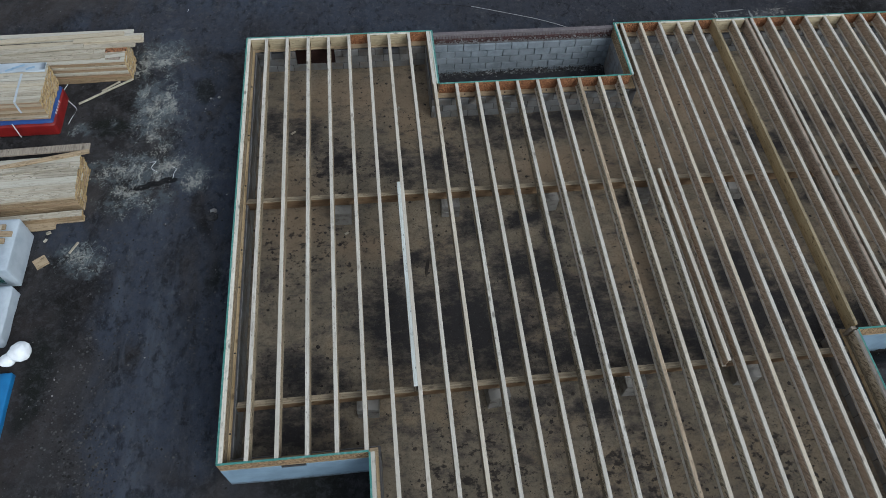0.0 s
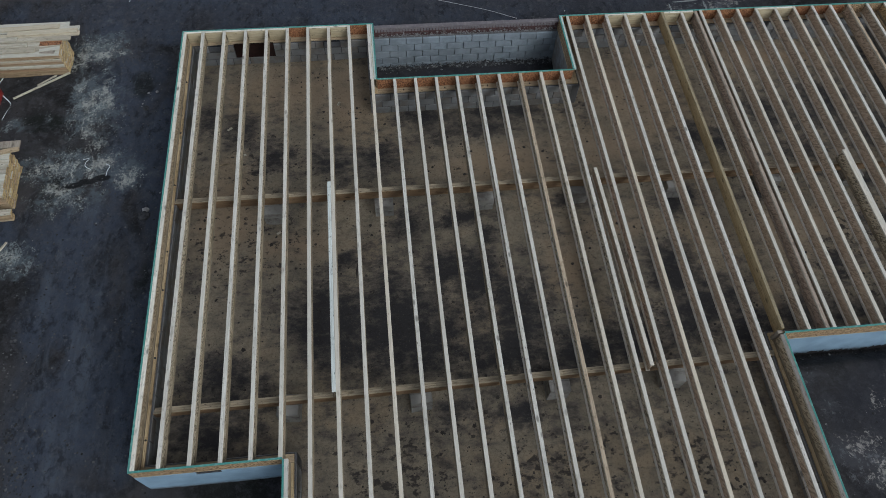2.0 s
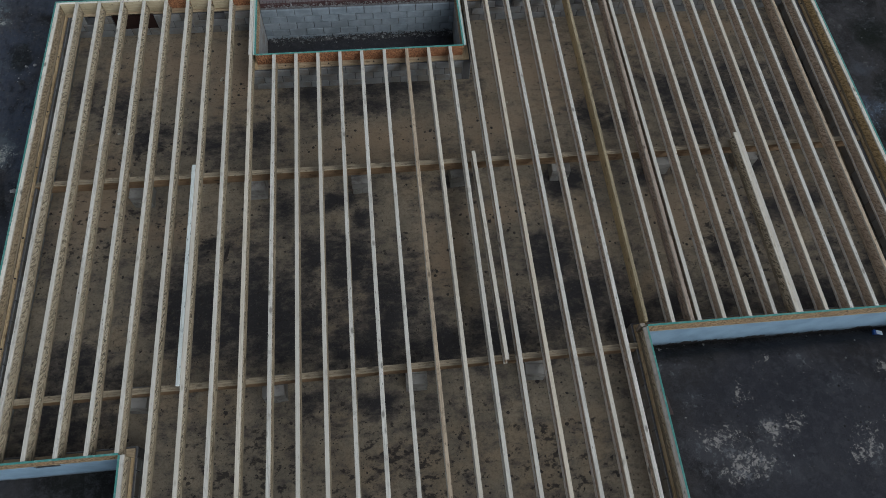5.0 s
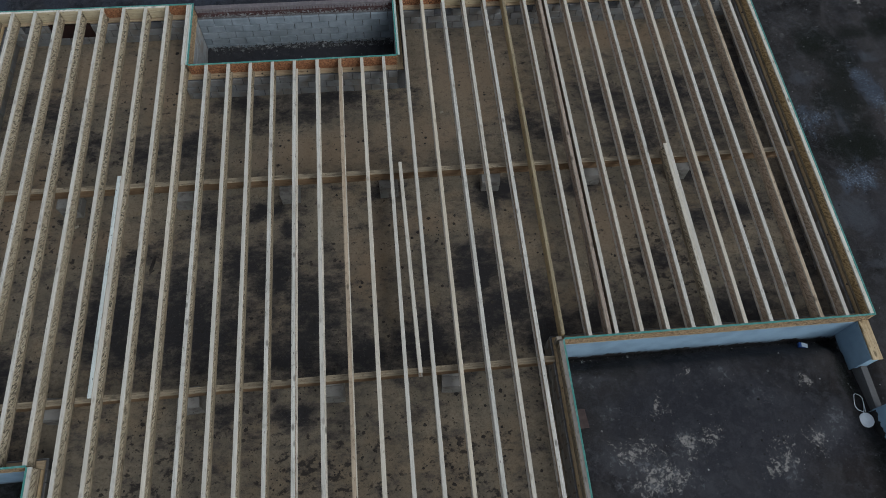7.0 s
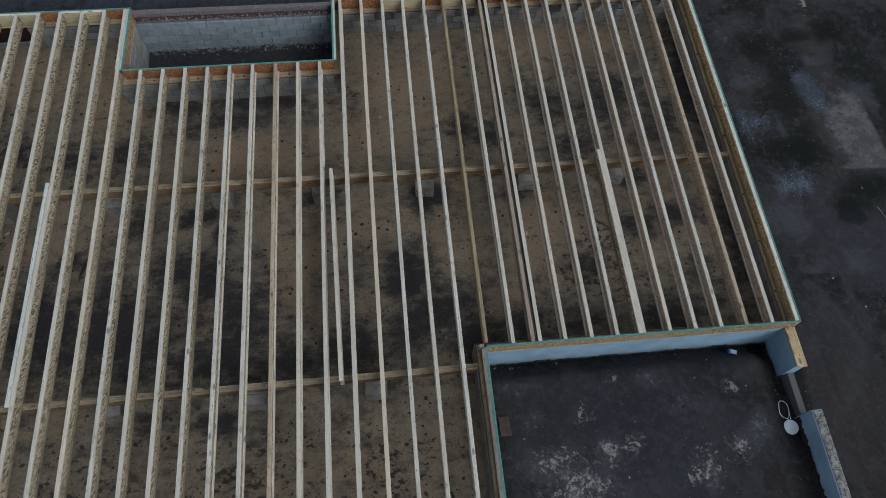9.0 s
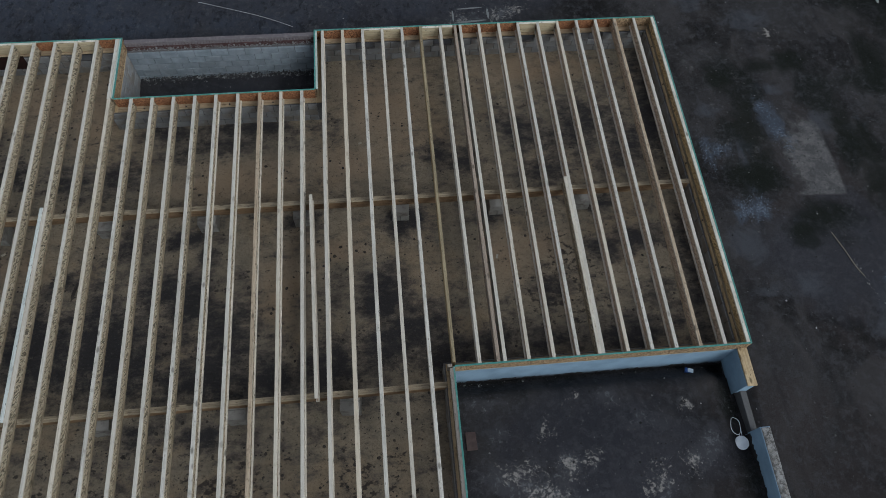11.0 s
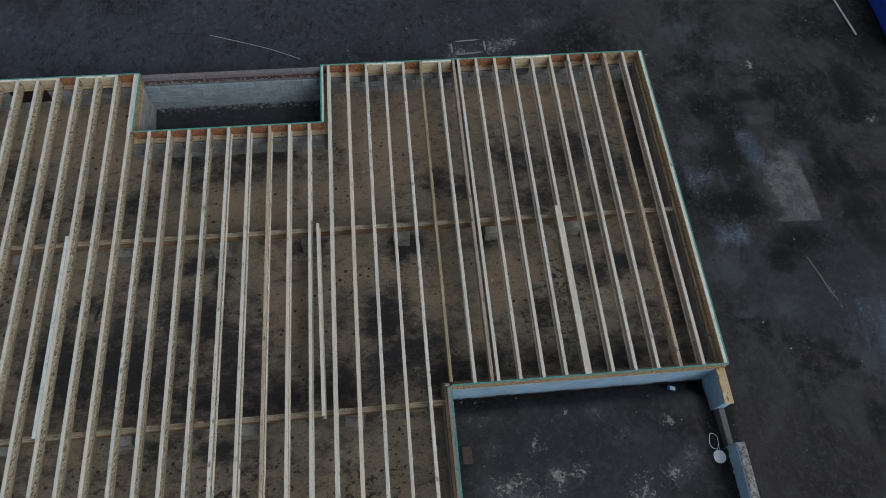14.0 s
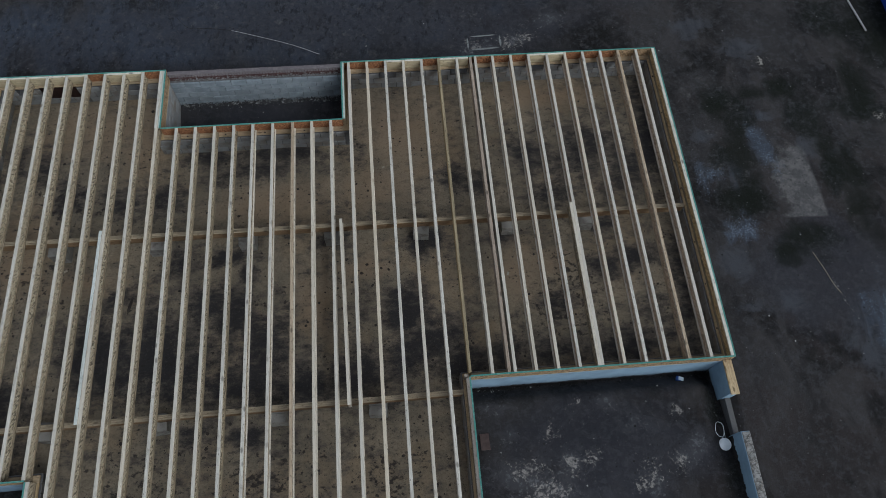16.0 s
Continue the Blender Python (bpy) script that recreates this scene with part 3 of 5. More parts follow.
M_RUST = plain("brown_door_board", (0.018, 0.008, 0.0065), (0.028, 0.012, 0.009), 0.9, 8)
M_BOARD = plain("grey_brown_board", (0.085, 0.062, 0.058), (0.06, 0.044, 0.041), 0.9, 8)
M_BOLT = plain("dark_steel", (0.04, 0.04, 0.042), (0.07, 0.06, 0.055), 0.5, 20, 0.1, 0.7)
M_CABLE = plain("pale_cable", (0.4, 0.4, 0.41), (0.3, 0.3, 0.31), 0.5)


# ---- mesh helpers ----
def mesh_of(verts, faces, material, name="mesh"):
    me = bpy.data.meshes.new(name)
    me.from_pydata(verts, [], faces)
    me.materials.append(material)
    me.update()
    return me


BOXF = [(0, 3, 2, 1), (4, 5, 6, 7), (0, 1, 5, 4), (1, 2, 6, 5), (2, 3, 7, 6), (3, 0, 4, 7)]


def box(bm, x0, x1, y0, y1, z0, z1, bevel=0.0, m=None):
    vs = [bm.verts.new(p) for p in ((x0, y0, z0), (x1, y0, z0), (x1, y1, z0), (x0, y1, z0), (x0, y0, z1), (x1, y0, z1), (x1, y1, z1), (x0, y1, z1))]
    fs = [bm.faces.new([vs[i] for i in f]) for f in BOXF]
    if bevel:
        es = list({e for f in fs for e in f.edges})
        r = bmesh.ops.bevel(bm, geom=es, offset=bevel, segments=1, affect="EDGES", profile=0.5)
        vs = list({v for f in r["faces"] for v in f.verts} | {v for v in vs if v.is_valid})
    if m is not None:
        bmesh.ops.transform(bm, matrix=m, verts=vs)
    return vs


def finish(bm, material, name):
    me = bpy.data.meshes.new(name)
    bm.to_mesh(me)
    bm.free()
    me.materials.append(material)
    return me


def boxmesh(sx0, sx1, sy0, sy1, sz0, sz1, material, bevel=0.004, name="box"):
    bm = bmesh.new()
    box(bm, sx0, sx1, sy0, sy1, sz0, sz1, bevel)
    return finish(bm, material, name)


def part(name, data, parent, at=None, label="", kind=""):
    """A mesh (a bmesh's mesh data) as one object under a thing."""
    ob = new(name, data)
    ob.parent = parent
    if at is not None:
        ob.matrix_basis = at
    if label or kind:
        tagged(ob, label, kind=kind)
    return ob


def thing(name, at, label, category, group="", kind=""):
    ob = new(name)
    ob.matrix_basis = at
    ob.empty_display_size = 0.1
    return tagged(ob, label, category, group, kind)


def tube(points, radius, material, name, sides=6):
    """A round cable through points."""
    verts, faces = [], []
    pts = [Vector(p) for p in points]
    for i, p in enumerate(pts):
        d = (pts[min(i + 1, len(pts) - 1)] - pts[max(i - 1, 0)]).normalized()
        a = d.cross(Vector((0, 0, 1)))
        a = a.normalized() if a.length > 1e-4 else Vector((1, 0, 0))
        b = d.cross(a)
        for k in range(sides):
            t = 2 * math.pi * k / sides
            verts.append(p + radius * (math.cos(t) * a + math.sin(t) * b))
    for i in range(len(pts) - 1):
        for k in range(sides):
            k2 = (k + 1) % sides
            faces.append((i * sides + k, i * sides + k2, (i + 1) * sides + k2, (i + 1) * sides + k))
    faces.append(tuple(range(sides)))
    faces.append(tuple(reversed(range((len(pts) - 1) * sides, len(pts) * sides))))
    return mesh_of([tuple(v) for v in verts], faces, material, name)


def ribbon(points, half, thick, material):
    """A flat strap of that half width along x, running through points in the yz plane."""
    verts, faces = [], []
    for i, p in enumerate(points):
        d = (points[min(i + 1, len(points) - 1)] - points[max(i - 1, 0)]).normalized()
        up = Vector((1, 0, 0)).cross(d) * thick
        for u, k in ((-half, 0), (half, 0), (half, 1), (-half, 1)):
            verts.append(tuple(p + Vector((u, 0, 0)) + up * k))
    for i in range(len(points) - 1):
        for k in range(4):
            faces.append((i * 4 + k, i * 4 + (k + 1) % 4, i * 4 + 4 + (k + 1) % 4, i * 4 + 4 + k))
    n0 = len(points) * 4
    return mesh_of(verts, faces + [(3, 2, 1, 0), (n0 - 4, n0 - 3, n0 - 2, n0 - 1)], material, "strap")


def smooth_points(points, n=8):
    """More points on a Catmull-Rom curve."""
    p = [Vector(q) for q in points]
    p = [2 * p[0] - p[1]] + p + [2 * p[-1] - p[-2]]
    out = []
    for i in range(1, len(p) - 2):
        for k in range(n):
            t = k / n
            a, b, c0, d0 = p[i - 1], p[i], p[i + 1], p[i + 2]
            out.append(0.5 * (2 * b + (c0 - a) * t + (2 * a - 5 * b + 4 * c0 - d0) * t * t + (3 * b - a - 3 * c0 + d0) * t ** 3))
    out.append(p[-2])
    return out


def sstep(v, a, b):
    t = min(1.0, max(0.0, (v - a) / (b - a)))
    return t * t * (3 - 2 * t)


# ---- the ground ----
def inside(x, y, m=0.0):
    """Whether a place of the plan lies within the crawl space, m inside its outer line."""
    if AX0 - m < x < AX1 + m and y > AY - m:
        return False
    if not (m < x < LX - m and SY + m < y < NY - m):
        return False
    if x < GX + m and y < m:
        return False
    return not (x > KX - m and y < KY + m)


def ground_height(x, y):
    west, east = -0.15, 0.27
    z = west + (east - west) * sstep(x, 12.0, 18.0)
    n = noise.noise((x * 0.35, y * 0.35, 0.0)) * 0.05 + noise.noise((x * 1.3, y * 1.3, 4.0)) * 0.02
    if KX - 0.12 < x < LX - 0.05 and y < KY + 0.14:
        z = 0.30 - 0.14 * sstep(y, -0.3, 0.9) - 0.42 * sstep(y, 1.0, 1.45)
        z -= 0.24 * sstep(x, LX - 0.75, LX - 0.2) * sstep(y, -0.9, -0.35)
        n *= 0.6
    if x < 4 and y < 3:
        z -= 0.12 * math.exp(-((x - 1.2) ** 2 + (y + 0.4) ** 2) / 1.6)
    if AX0 - 0.1 < x < AX1 + 0.1 and AY - 0.1 < y < NY - 0.1:
        z = -0.37 + 0.09 * sstep(y, 9.3, 9.95)
    if abs(x) > 40 or abs(y) > 40:
        n = 0
    return z + n


def lines(a, b, step, extra):
    out = [a + (b - a) * i / round((b - a) / step) for i in range(round((b - a) / step) + 1)]
    out = [v for v in out if all(abs(v - e) > 0.045 for e in extra)] + list(extra)
    return sorted(out)


xs = [-420, -160, -60, -25, -14] + lines(-10.0, 30.0, 0.13, [0.06, 0.13, GX - 0.06, GX - 0.13, KX - 0.06, KX - 0.13, LX - 0.06, LX - 0.13, AX0 - 0.06, AX0 - 0.13, AX1 + 0.06, AX1 + 0.13]) + [36, 50, 90, 200, 440]
ys = [-420, -160, -60, -25, -12] + lines(-6.0, 18.0, 0.13, [0.06, 0.13, KY + 0.06, KY + 0.13, NY - 0.06, NY - 0.13, AY - 0.06, AY - 0.13]) + [24, 40, 90, 200, 440]
verts, faces = [], []
for yv in ys:
    for xv in xs:
        verts.append((xv, yv, -0.45 if inside(xv, yv, 0.1) else ground_height(xv, yv)))
nx = len(xs)
for j in range(len(ys) - 1):
    for i in range(nx - 1):
        a = j * nx + i
        faces.append((a, a + 1, a + nx + 1, a + nx))
me = mesh_of(verts, faces, M_DIRT, "ground")
me.polygons.foreach_set("use_smooth", [True] * len(me.polygons))
for soil, places in SOILS.items():
    stain(me, soil, places)
tagged(new("ground", me), "dark damp dirt yard with pale dusty patches", "ground", kind="structure")

# floor of the crawl space
verts, faces, index = [], [], {}
STEP = 0.14
for j in range(int((NY - SY) / STEP) + 2):
    for i in range(int(LX / STEP) + 2):
        x, y = i * STEP, SY + j * STEP
        n = noise.noise((x * 0.6, y * 0.6, 9.0)) * 0.05 + noise.noise((x * 2.2, y * 2.2, 2.0)) * 0.025
        verts.append((x, y, CRAWL + n))
        index[i, j] = len(verts) - 1
for (i, j), a in index.items():
    if (i + 1, j + 1) in index and inside((i + 0.5) * STEP, SY + (j + 0.5) * STEP, 0.10):
        faces.append((a, index[i + 1, j], index[i + 1, j + 1], index[i, j + 1]))
me = mesh_of(verts, faces, M_SAND, "floor")
me.polygons.foreach_set("use_smooth", [True] * len(me.polygons))
# damp soil plus wall and pier shade, both stored as floor colour masks
stain(me, "damp", DAMP_SHADE)
stain(me, "soaked_shade", [(x, y, rx * 1.15, ry * 1.15) for x, y, rx, ry in DAMP_MIDDLE] + DAMP_SHADE_PIERS + [(1.1, 0.7, 1.6, 0.9), (17.3, 7.9, 0.7, 2.4), (15.6, 2.0, 1.5, 0.7), (5.4, 8.0, 1.2, 0.3), (7.4, 8.0, 1.7, 0.3)])
stain(me, "dry", DRY)
stain(me, "spotted", [(4.4, -0.4, 2.0, 1.8), (7.0, -0.6, 2.6, 2.0), (9.8, -0.5, 2.2, 2.0), (1.6, 4.6, 1.6, 1.4), (14.2, 3.6, 2.0, 1.6), (2.0, 6.8, 1.6, 1.2)])
tagged(new("floor", me), "brown sandy crawl space floor with dark damp soil and painted shade", "floor", kind="structure")

# ---- block walls ----
BL, BH, BT = 0.4064, 0.2032, 0.19
BLOCK = boxmesh(-0.195, 0.195, -BT / 2, BT / 2, -0.094, 0.094, M_CMU, 0.006, "block")
HALF = boxmesh(-0.094, 0.094, -BT / 2, BT / 2, -0.094, 0.094, M_CMU, 0.006, "half_block")
wall_count = 0


def block_wall(p, q, top, courses, label, openings=(), blocks=True, thick=BT, span=None, end=0.0, kinds=None, phase=0.0):
    """A wall of concrete blocks whose outer line runs from p to q, with the wall's body on the left of that line.
    openings: (start, end, low, high) along it. span: the stretch that gets single blocks."""
    global wall_count
    wall_count += 1
    p, q = Vector((*p, 0)), Vector((*q, 0))
    length = (q - p).length + end * (thick + 0.001)
    ang = math.atan2(q.y - p.y, q.x - p.x)
    base = Matrix.Translation(p) @ Matrix.Rotation(ang, 4, "Z")
    low = top - courses * BH
    bm = bmesh.new()
    cuts = sorted({0.0, length, *[v for o in openings for v in o[:2]]})
    for a, b in zip(cuts, cuts[1:]):
        mid_s = (a + b) / 2
        holes = [o for o in openings if o[0] < mid_s < o[1]]
        zs = sorted({low, top - 0.004, *[v for o in holes for v in (max(low, o[2]), min(top - 0.004, o[3]))]})
        for z0, z1 in zip(zs, zs[1:]):
            if not any(o[2] < (z0 + z1) / 2 < o[3] for o in holes) and z1 - z0 > 0.003:
                box(bm, a, b, 0.014, thick - 0.014, z0, z1)
    ob = new("wall_%d" % wall_count, finish(bm, M_MORTAR, "wall"))
    ob.matrix_basis = base
    tagged(ob, label, "wall", kind="structure")
    if not blocks:
        return ob
    for c0 in range(courses):
        zc = top - (c0 + 0.5) * BH
        s = phase - (0.0 if c0 % 2 else BL / 2)
        while s < length - 0.02:
            a, b = max(0.0, s), min(length, s + BL)
            s += BL
            if span and not span[0] < (a + b) / 2 < span[1]:
                continue
            pieces = [(a, b)]
            for o in openings:
                if o[2] < zc < o[3]:
                    pieces = [t for u, v in pieces for t in ((u, min(v, o[0])), (max(u, o[1]), v)) if t[1] - t[0] > 0.04]
            for u, v in pieces:
                full = v - u > 0.3
                part("block", (kinds or (BLOCK, HALF))[0 if full else 1], ob, Matrix.Translation(((u + v) / 2, thick / 2 + random.uniform(-0.003, 0.003), zc))
                     @ Matrix.Diagonal(((v - u) / (BL if full else BL / 2), 1, 1, 1)))
    return ob


CMU_LABEL = "grey concrete block foundation wall with mortar joints"
# north wall, seen from within: runs east to west along the outer line
block_wall((AX0, NY), (0, NY), TB, 5, CMU_LABEL, [(AX0 - 2.04, AX0 - 1.10, 0.2, TB + 0.1), (AX0 - 3.63, AX0 - 3.23, TB - 0.17, TB), (AX0 - 0.80, AX0 - 0.51, TB - 0.17, TB)], end=-1)
block_wall((LX, NY), (AX1, NY), TB, 5, CMU_LABEL, [(LX - 10.42, LX - 10.0, TB - 0.15, TB), (LX - 14.5, LX - 14.1, TB - 0.15, TB), (LX - 16.3, LX - 15.95, TB - 0.17, TB), (LX - 12.4, LX - 11.95, TB - 0.15, TB)], end=-1)
block_wall((0, NY), (0, 0), TB, 5, CMU_LABEL, end=-1)
block_wall((0, 0), (GX, 0), TB, 5, "block foundation wall with pale blue-white parging", [(0.98, 1.40, TB - 0.13, TB)], end=1)
block_wall((GX, 0), (GX, SY), TB, 5, CMU_LABEL, span=(0, 2.2), end=-1)
block_wall((GX, SY), (KX, SY), TB, 5, CMU_LABEL, blocks=False, end=-1)
block_wall((KX, SY), (KX, KY), TB, 5, CMU_LABEL, span=(2.2, 6), end=1)
block_wall((KX, KY), (LX, KY), TB, 5, "block foundation wall with pale blue-white parging", end=-1)
block_wall((LX, KY), (LX, NY), TB, 5, CMU_LABEL, end=-1)
block_wall((AX0, AY), (AX0, NY), TB, 6, CMU_LABEL, end=-1)
block_wall((AX1, NY), (AX1, AY), TB, 6, CMU_LABEL, end=1)
block_wall((AX1, AY), (AX0, AY), TB, 6, CMU_LABEL, end=1)

# porch recess: back wall of blocks with a brick course on its outer edge
def block_kind(data, material):
    data = data.copy()
    data.materials[0] = material
    return data


PORCH = (block_kind(BLOCK, M_PORCHBLOCK), block_kind(HALF, M_PORCHBLOCK))
block_wall((AX1, 10.10), (AX0, 10.10), 0.665, 6, "grey concrete block wall of the porch recess, skylight blue in its colour", thick=0.13, kinds=PORCH, phase=-0.087)
BRICK = boxmesh(-0.098, 0.098, -0.05, 0.05, -0.029, 0.029, M_BRICK, 0.005, "brick")
ROWLOCK = boxmesh(-0.0975, 0.0975, -0.052, 0.052, -0.03, 0.03, M_BRICKTOP, 0.004, "brick_top")
ledge = new("brick_ledge", boxmesh(AX0 + 0.01, AX1 - 0.01, 10.045, 10.125, 0.60, 0.875, M_BRICK, 0.0))
tagged(ledge, "red-brown brick ledge smeared with mortar, on a block wall", "brick wall", kind="structure")
TOOTH = boxmesh(-0.030, 0.030, -0.05, 0.05, -0.029, 0.029, M_BRICKTOP, 0.004, "brick_end")
xx = AX0 + 0.06
while xx < AX1 - 0.05:
    part("brick", TOOTH, ledge, Matrix.Translation((xx, 10.07 + random.uniform(-0.004, 0.004), 0.843)))
    xx += 0.074
for c0 in (1,):
    xx = AX0 + 0.11 + (0.1 if c0 % 2 else 0.0)
    while xx < AX1 - 0.1:
        part("brick", BRICK, ledge, Matrix.Translation((xx, 10.075 + random.uniform(-0.006, 0.006), 0.72 + 0.066 * c0)))
        xx += 0.2064
xx = AX0 + 0.11
while xx < AX1 - 0.08:
    part("brick", ROWLOCK, ledge, Matrix.Translation((xx, 10.083, 0.905 + random.uniform(-0.002, 0.002))))
    xx += 0.1972


def crumbs(name, label, places, size, material, flat=0.6):
    """Many small angular lumps as one object."""
    verts, faces = [], []
    ico = [(0, 0, 1), (0.9, 0, 0.3), (0.25, 0.85, 0.3), (-0.72, 0.5, 0.3), (-0.72, -0.5, 0.3), (0.25, -0.85, 0.3), (0, 0, -0.6)]
    fcs = [(0, 1, 2), (0, 2, 3), (0, 3, 4), (0, 4, 5), (0, 5, 1), (6, 2, 1), (6, 3, 2), (6, 4, 3), (6, 5, 4), (6, 1, 5)]
    for x, y, z in places:
        r = size * random.choice((0.35, 0.4, 0.5, 0.5, 0.6, 0.7, 0.9, 1.2, 1.8))
        a = random.uniform(0, 6.28)
        ca, sa = math.cos(a), math.sin(a)
        n0 = len(verts)
        for u, v, t in ico:
            u, v, t = (u * r * random.uniform(0.7, 1.3), v * r * random.uniform(0.6, 1.2), t * r * flat * random.uniform(0.7, 1.2))
            verts.append((x + ca * u - sa * v, y + sa * u + ca * v, z + t))
        faces += [tuple(n0 + i for i in f) for f in fcs]
    ob = new(name, mesh_of(verts, faces, material, name))
    return tagged(ob, label, "debris", kind="stuff")


def crawl_height(x, y):
    return CRAWL + noise.noise((x * 0.6, y * 0.6, 9.0)) * 0.05 + noise.noise((x * 2.2, y * 2.2, 2.0)) * 0.025


spots = []
for i in range(1700):
    x = random.uniform(AX0 + 0.05, AX1 - 0.05)
    y = 9.96 - abs(random.gauss(0, 0.09 + 0.05 * noise.noise((x * 2.0, 3.0, 0.0))))
    spots.append((x, y, ground_height(x, y) + 0.1 * max(0, 1 - (9.95 - y) / 0.3)))
crumbs("mortar_droppings", "pale mortar droppings heaped along the porch wall", spots, 0.014, M_SLOP)
verts, faces = [], []
NS = 220
for i in range(NS + 1):
    x = AX0 + 0.02 + (AX1 - AX0 - 0.04) * i / NS
    tall = 0.05 + 0.10 * (0.5 + noise.noise((x * 2.3, 5.0, 0.0))) + 0.05 * noise.noise((x * 9.0, 2.0, 0.0))
    wide = 0.10 + 0.08 * noise.noise((x * 1.7, 8.0, 0.0)) + 0.06 * noise.noise((x * 8.0, 1.0, 4.0))
    for k in range(6):
        u = k / 5
        n0 = 0.018 * noise.noise((x * 22.0, u * 6.0, 3.0))
        verts.append((x, 9.975 - (0.02 + wide) * u, ground_height(x, 9.9) - 0.01 + max(0.0, tall) * (1 - u) ** 1.3 + n0))
for i in range(NS):
    for k in range(5):
        a = i * 6 + k
        faces.append((a, a + 6, a + 7, a + 1))
tagged(new("mortar_spill", mesh_of(verts, faces, M_SLOP, "mortar_spill")), "lumpy ridge of spilled mortar along the porch wall foot", "mortar", kind="structure")
spots = [(random.uniform(AX0 + 0.1, AX1 - 0.1), 10.02 + random.uniform(-0.025, 0.02), 0.765 - 0.105 * random.random() ** 0.7) for i in range(620)]
crumbs("mortar_smears", "rough mortar crumbs along the brick ledge", spots, 0.017, M_CRUMB, 0.8)

# parging on the two south walls, ragged along the ground
def parging(x0, x1, y, top, foot, seed, rag=0.06):
    verts, faces = [], []
    n0 = int((x1 - x0) / 0.02)
    for i in range(n0 + 1):
        x = x0 + (x1 - x0) * i / n0
        z = foot + 0.05 * noise.noise((x * 2.1, seed, 0)) + rag * (1.2 * noise.noise((x * 5.5, seed, 3)) + 0.9 * noise.noise((x * 14, seed, 7)))
        for yy, zz in ((y - 0.006, z), (y - 0.008, top), (y + 0.003, top), (y + 0.003, z)):
            verts.append((x, yy, zz))
    for i in range(n0):
        for k in range(4):
            a, b = i * 4 + k, i * 4 + (k + 1) % 4
            faces.append((a, a + 4, b + 4, b))
    faces += [(0, 1, 2, 3), (n0 * 4 + 3, n0 * 4 + 2, n0 * 4 + 1, n0 * 4)]
    return mesh_of(verts, faces, M_PARGE, "parging")


def parge(name, meshes, label):
    for me in meshes:
        tagged(new(name, me), label, "parging", kind="structure")


parge("parging", [parging(0.0, 0.98, 0, TB, -0.27, 1), parging(1.40, GX, 0, TB, -0.27, 1), parging(0.98, 1.40, 0, TB - 0.13, -0.27, 1)], "pale blue-white parging on the block wall")
parge("parging", [parging(KX + 0.01, LX - 0.2, KY, TB, -0.30, 5, 0.02)], "pale blue-white parging with a ragged foot")

def soil_band(p, q, low, high, rag, seed):
    """Dark soil splashed on a wall foot: a thin skin with a ragged upper edge, along p to q."""
    p, q = Vector(p), Vector(q)
    n0 = int((q - p).length / 0.018)
    side = Vector(((q - p).y, -(q - p).x)).normalized()
    verts, faces = [], []
    for i in range(n0 + 1):
        u = p + (q - p) * i / n0
        s0 = (q - p).length * i / n0
        z = high + rag * (1.2 * noise.noise((s0 * 2.2, seed, 1)) + 0.5 * noise.noise((s0 * 7, seed, 5)) + 0.7 * noise.noise((s0 * 15, seed, 9)) + 0.4 * noise.noise((s0 * 37, seed, 4)))
        for k, zz in ((0.012, low), (0.004, max(low + 0.01, z)), (0.001, max(low + 0.01, z)), (0.001, low)):
            verts.append((*(u + side * k), zz))
    for i in range(n0):
        for k in range(3):
            a, b = i * 4 + k, i * 4 + k + 1
            faces.append((a, a + 4, b + 4, b))
    me = mesh_of(verts, faces, M_DARKSOIL, "soil_band")
    return tagged(new("soil_band", me), "dark soil splashed along the foot of a parged wall", "soil", kind="structure")


soil_band((KX + 0.03, KY - 0.008), (LX - 0.21, KY - 0.008), -0.34, -0.16, 0.15, 3.0)
soil_band((LX - 0.201, 1.40), (LX - 0.201, 0.70), -0.34, -0.10, 0.10, 6.0)
soil_band((LX - 0.201, -0.17), (LX - 0.201, -4.0), 0.0, 0.30, 0.10, 8.0)
soil_band((0.01, -0.008), (GX - 0.01, -0.008), -0.34, -0.24, 0.04, 2.0)

# stub wall, sill of the garage door opening and the next wall, on the east side
block_wall((LX, 0.70), (LX, KY), 0.69, 5, "parged block wall end beside the garage opening", blocks=False, thick=0.19)
parge("parging", [boxmesh(LX - 0.2, LX - 0.184, 0.692, KY - 0.002, -0.1, 0.688, M_PARGE, 0.003), boxmesh(LX - 0.2, LX, 0.682, 0.698, 0.1, 0.688, M_PARGE, 0.003)], "blue-grey parging on the wall end")
tagged(new("sill_plate", boxmesh(LX - 0.19, LX + 0.005, 0.66, KY - 0.004, 0.692, 0.73, M_PINEY)), "yellow pine sill plate on the wall end", "sill plate", "sill plates")
block_wall((LX, -0.16), (LX, 0.70), 0.24, 3, "low dark concrete sill of the garage opening", blocks=False, thick=0.15)
block_wall((LX, -6.0), (LX, -0.16), 0.74, 5, "grey block wall with rough mortar on top", blocks=True, span=(3.0, 6))
parge("parging", [boxmesh(LX - 0.2, LX - 0.184, -6.0, -0.155, -0.1, 0.735, M_PARGE, 0.003), boxmesh(LX - 0.2, LX, -0.155, -0.142, 0.2, 0.735, M_PARGE, 0.003)], "blue-grey parging on the block wall")
tagged(new("mortar_bed", boxmesh(LX - 0.175, LX - 0.012, -6.0, -0.16, 0.737, 0.75, M_BED, 0.004)), "rough pale mortar bed on top of the block wall", "mortar", kind="structure")
spots = [(random.uniform(LX - 0.16, LX - 0.02), random.uniform(-2.5, -0.18), 0.75) for i in range(300)]
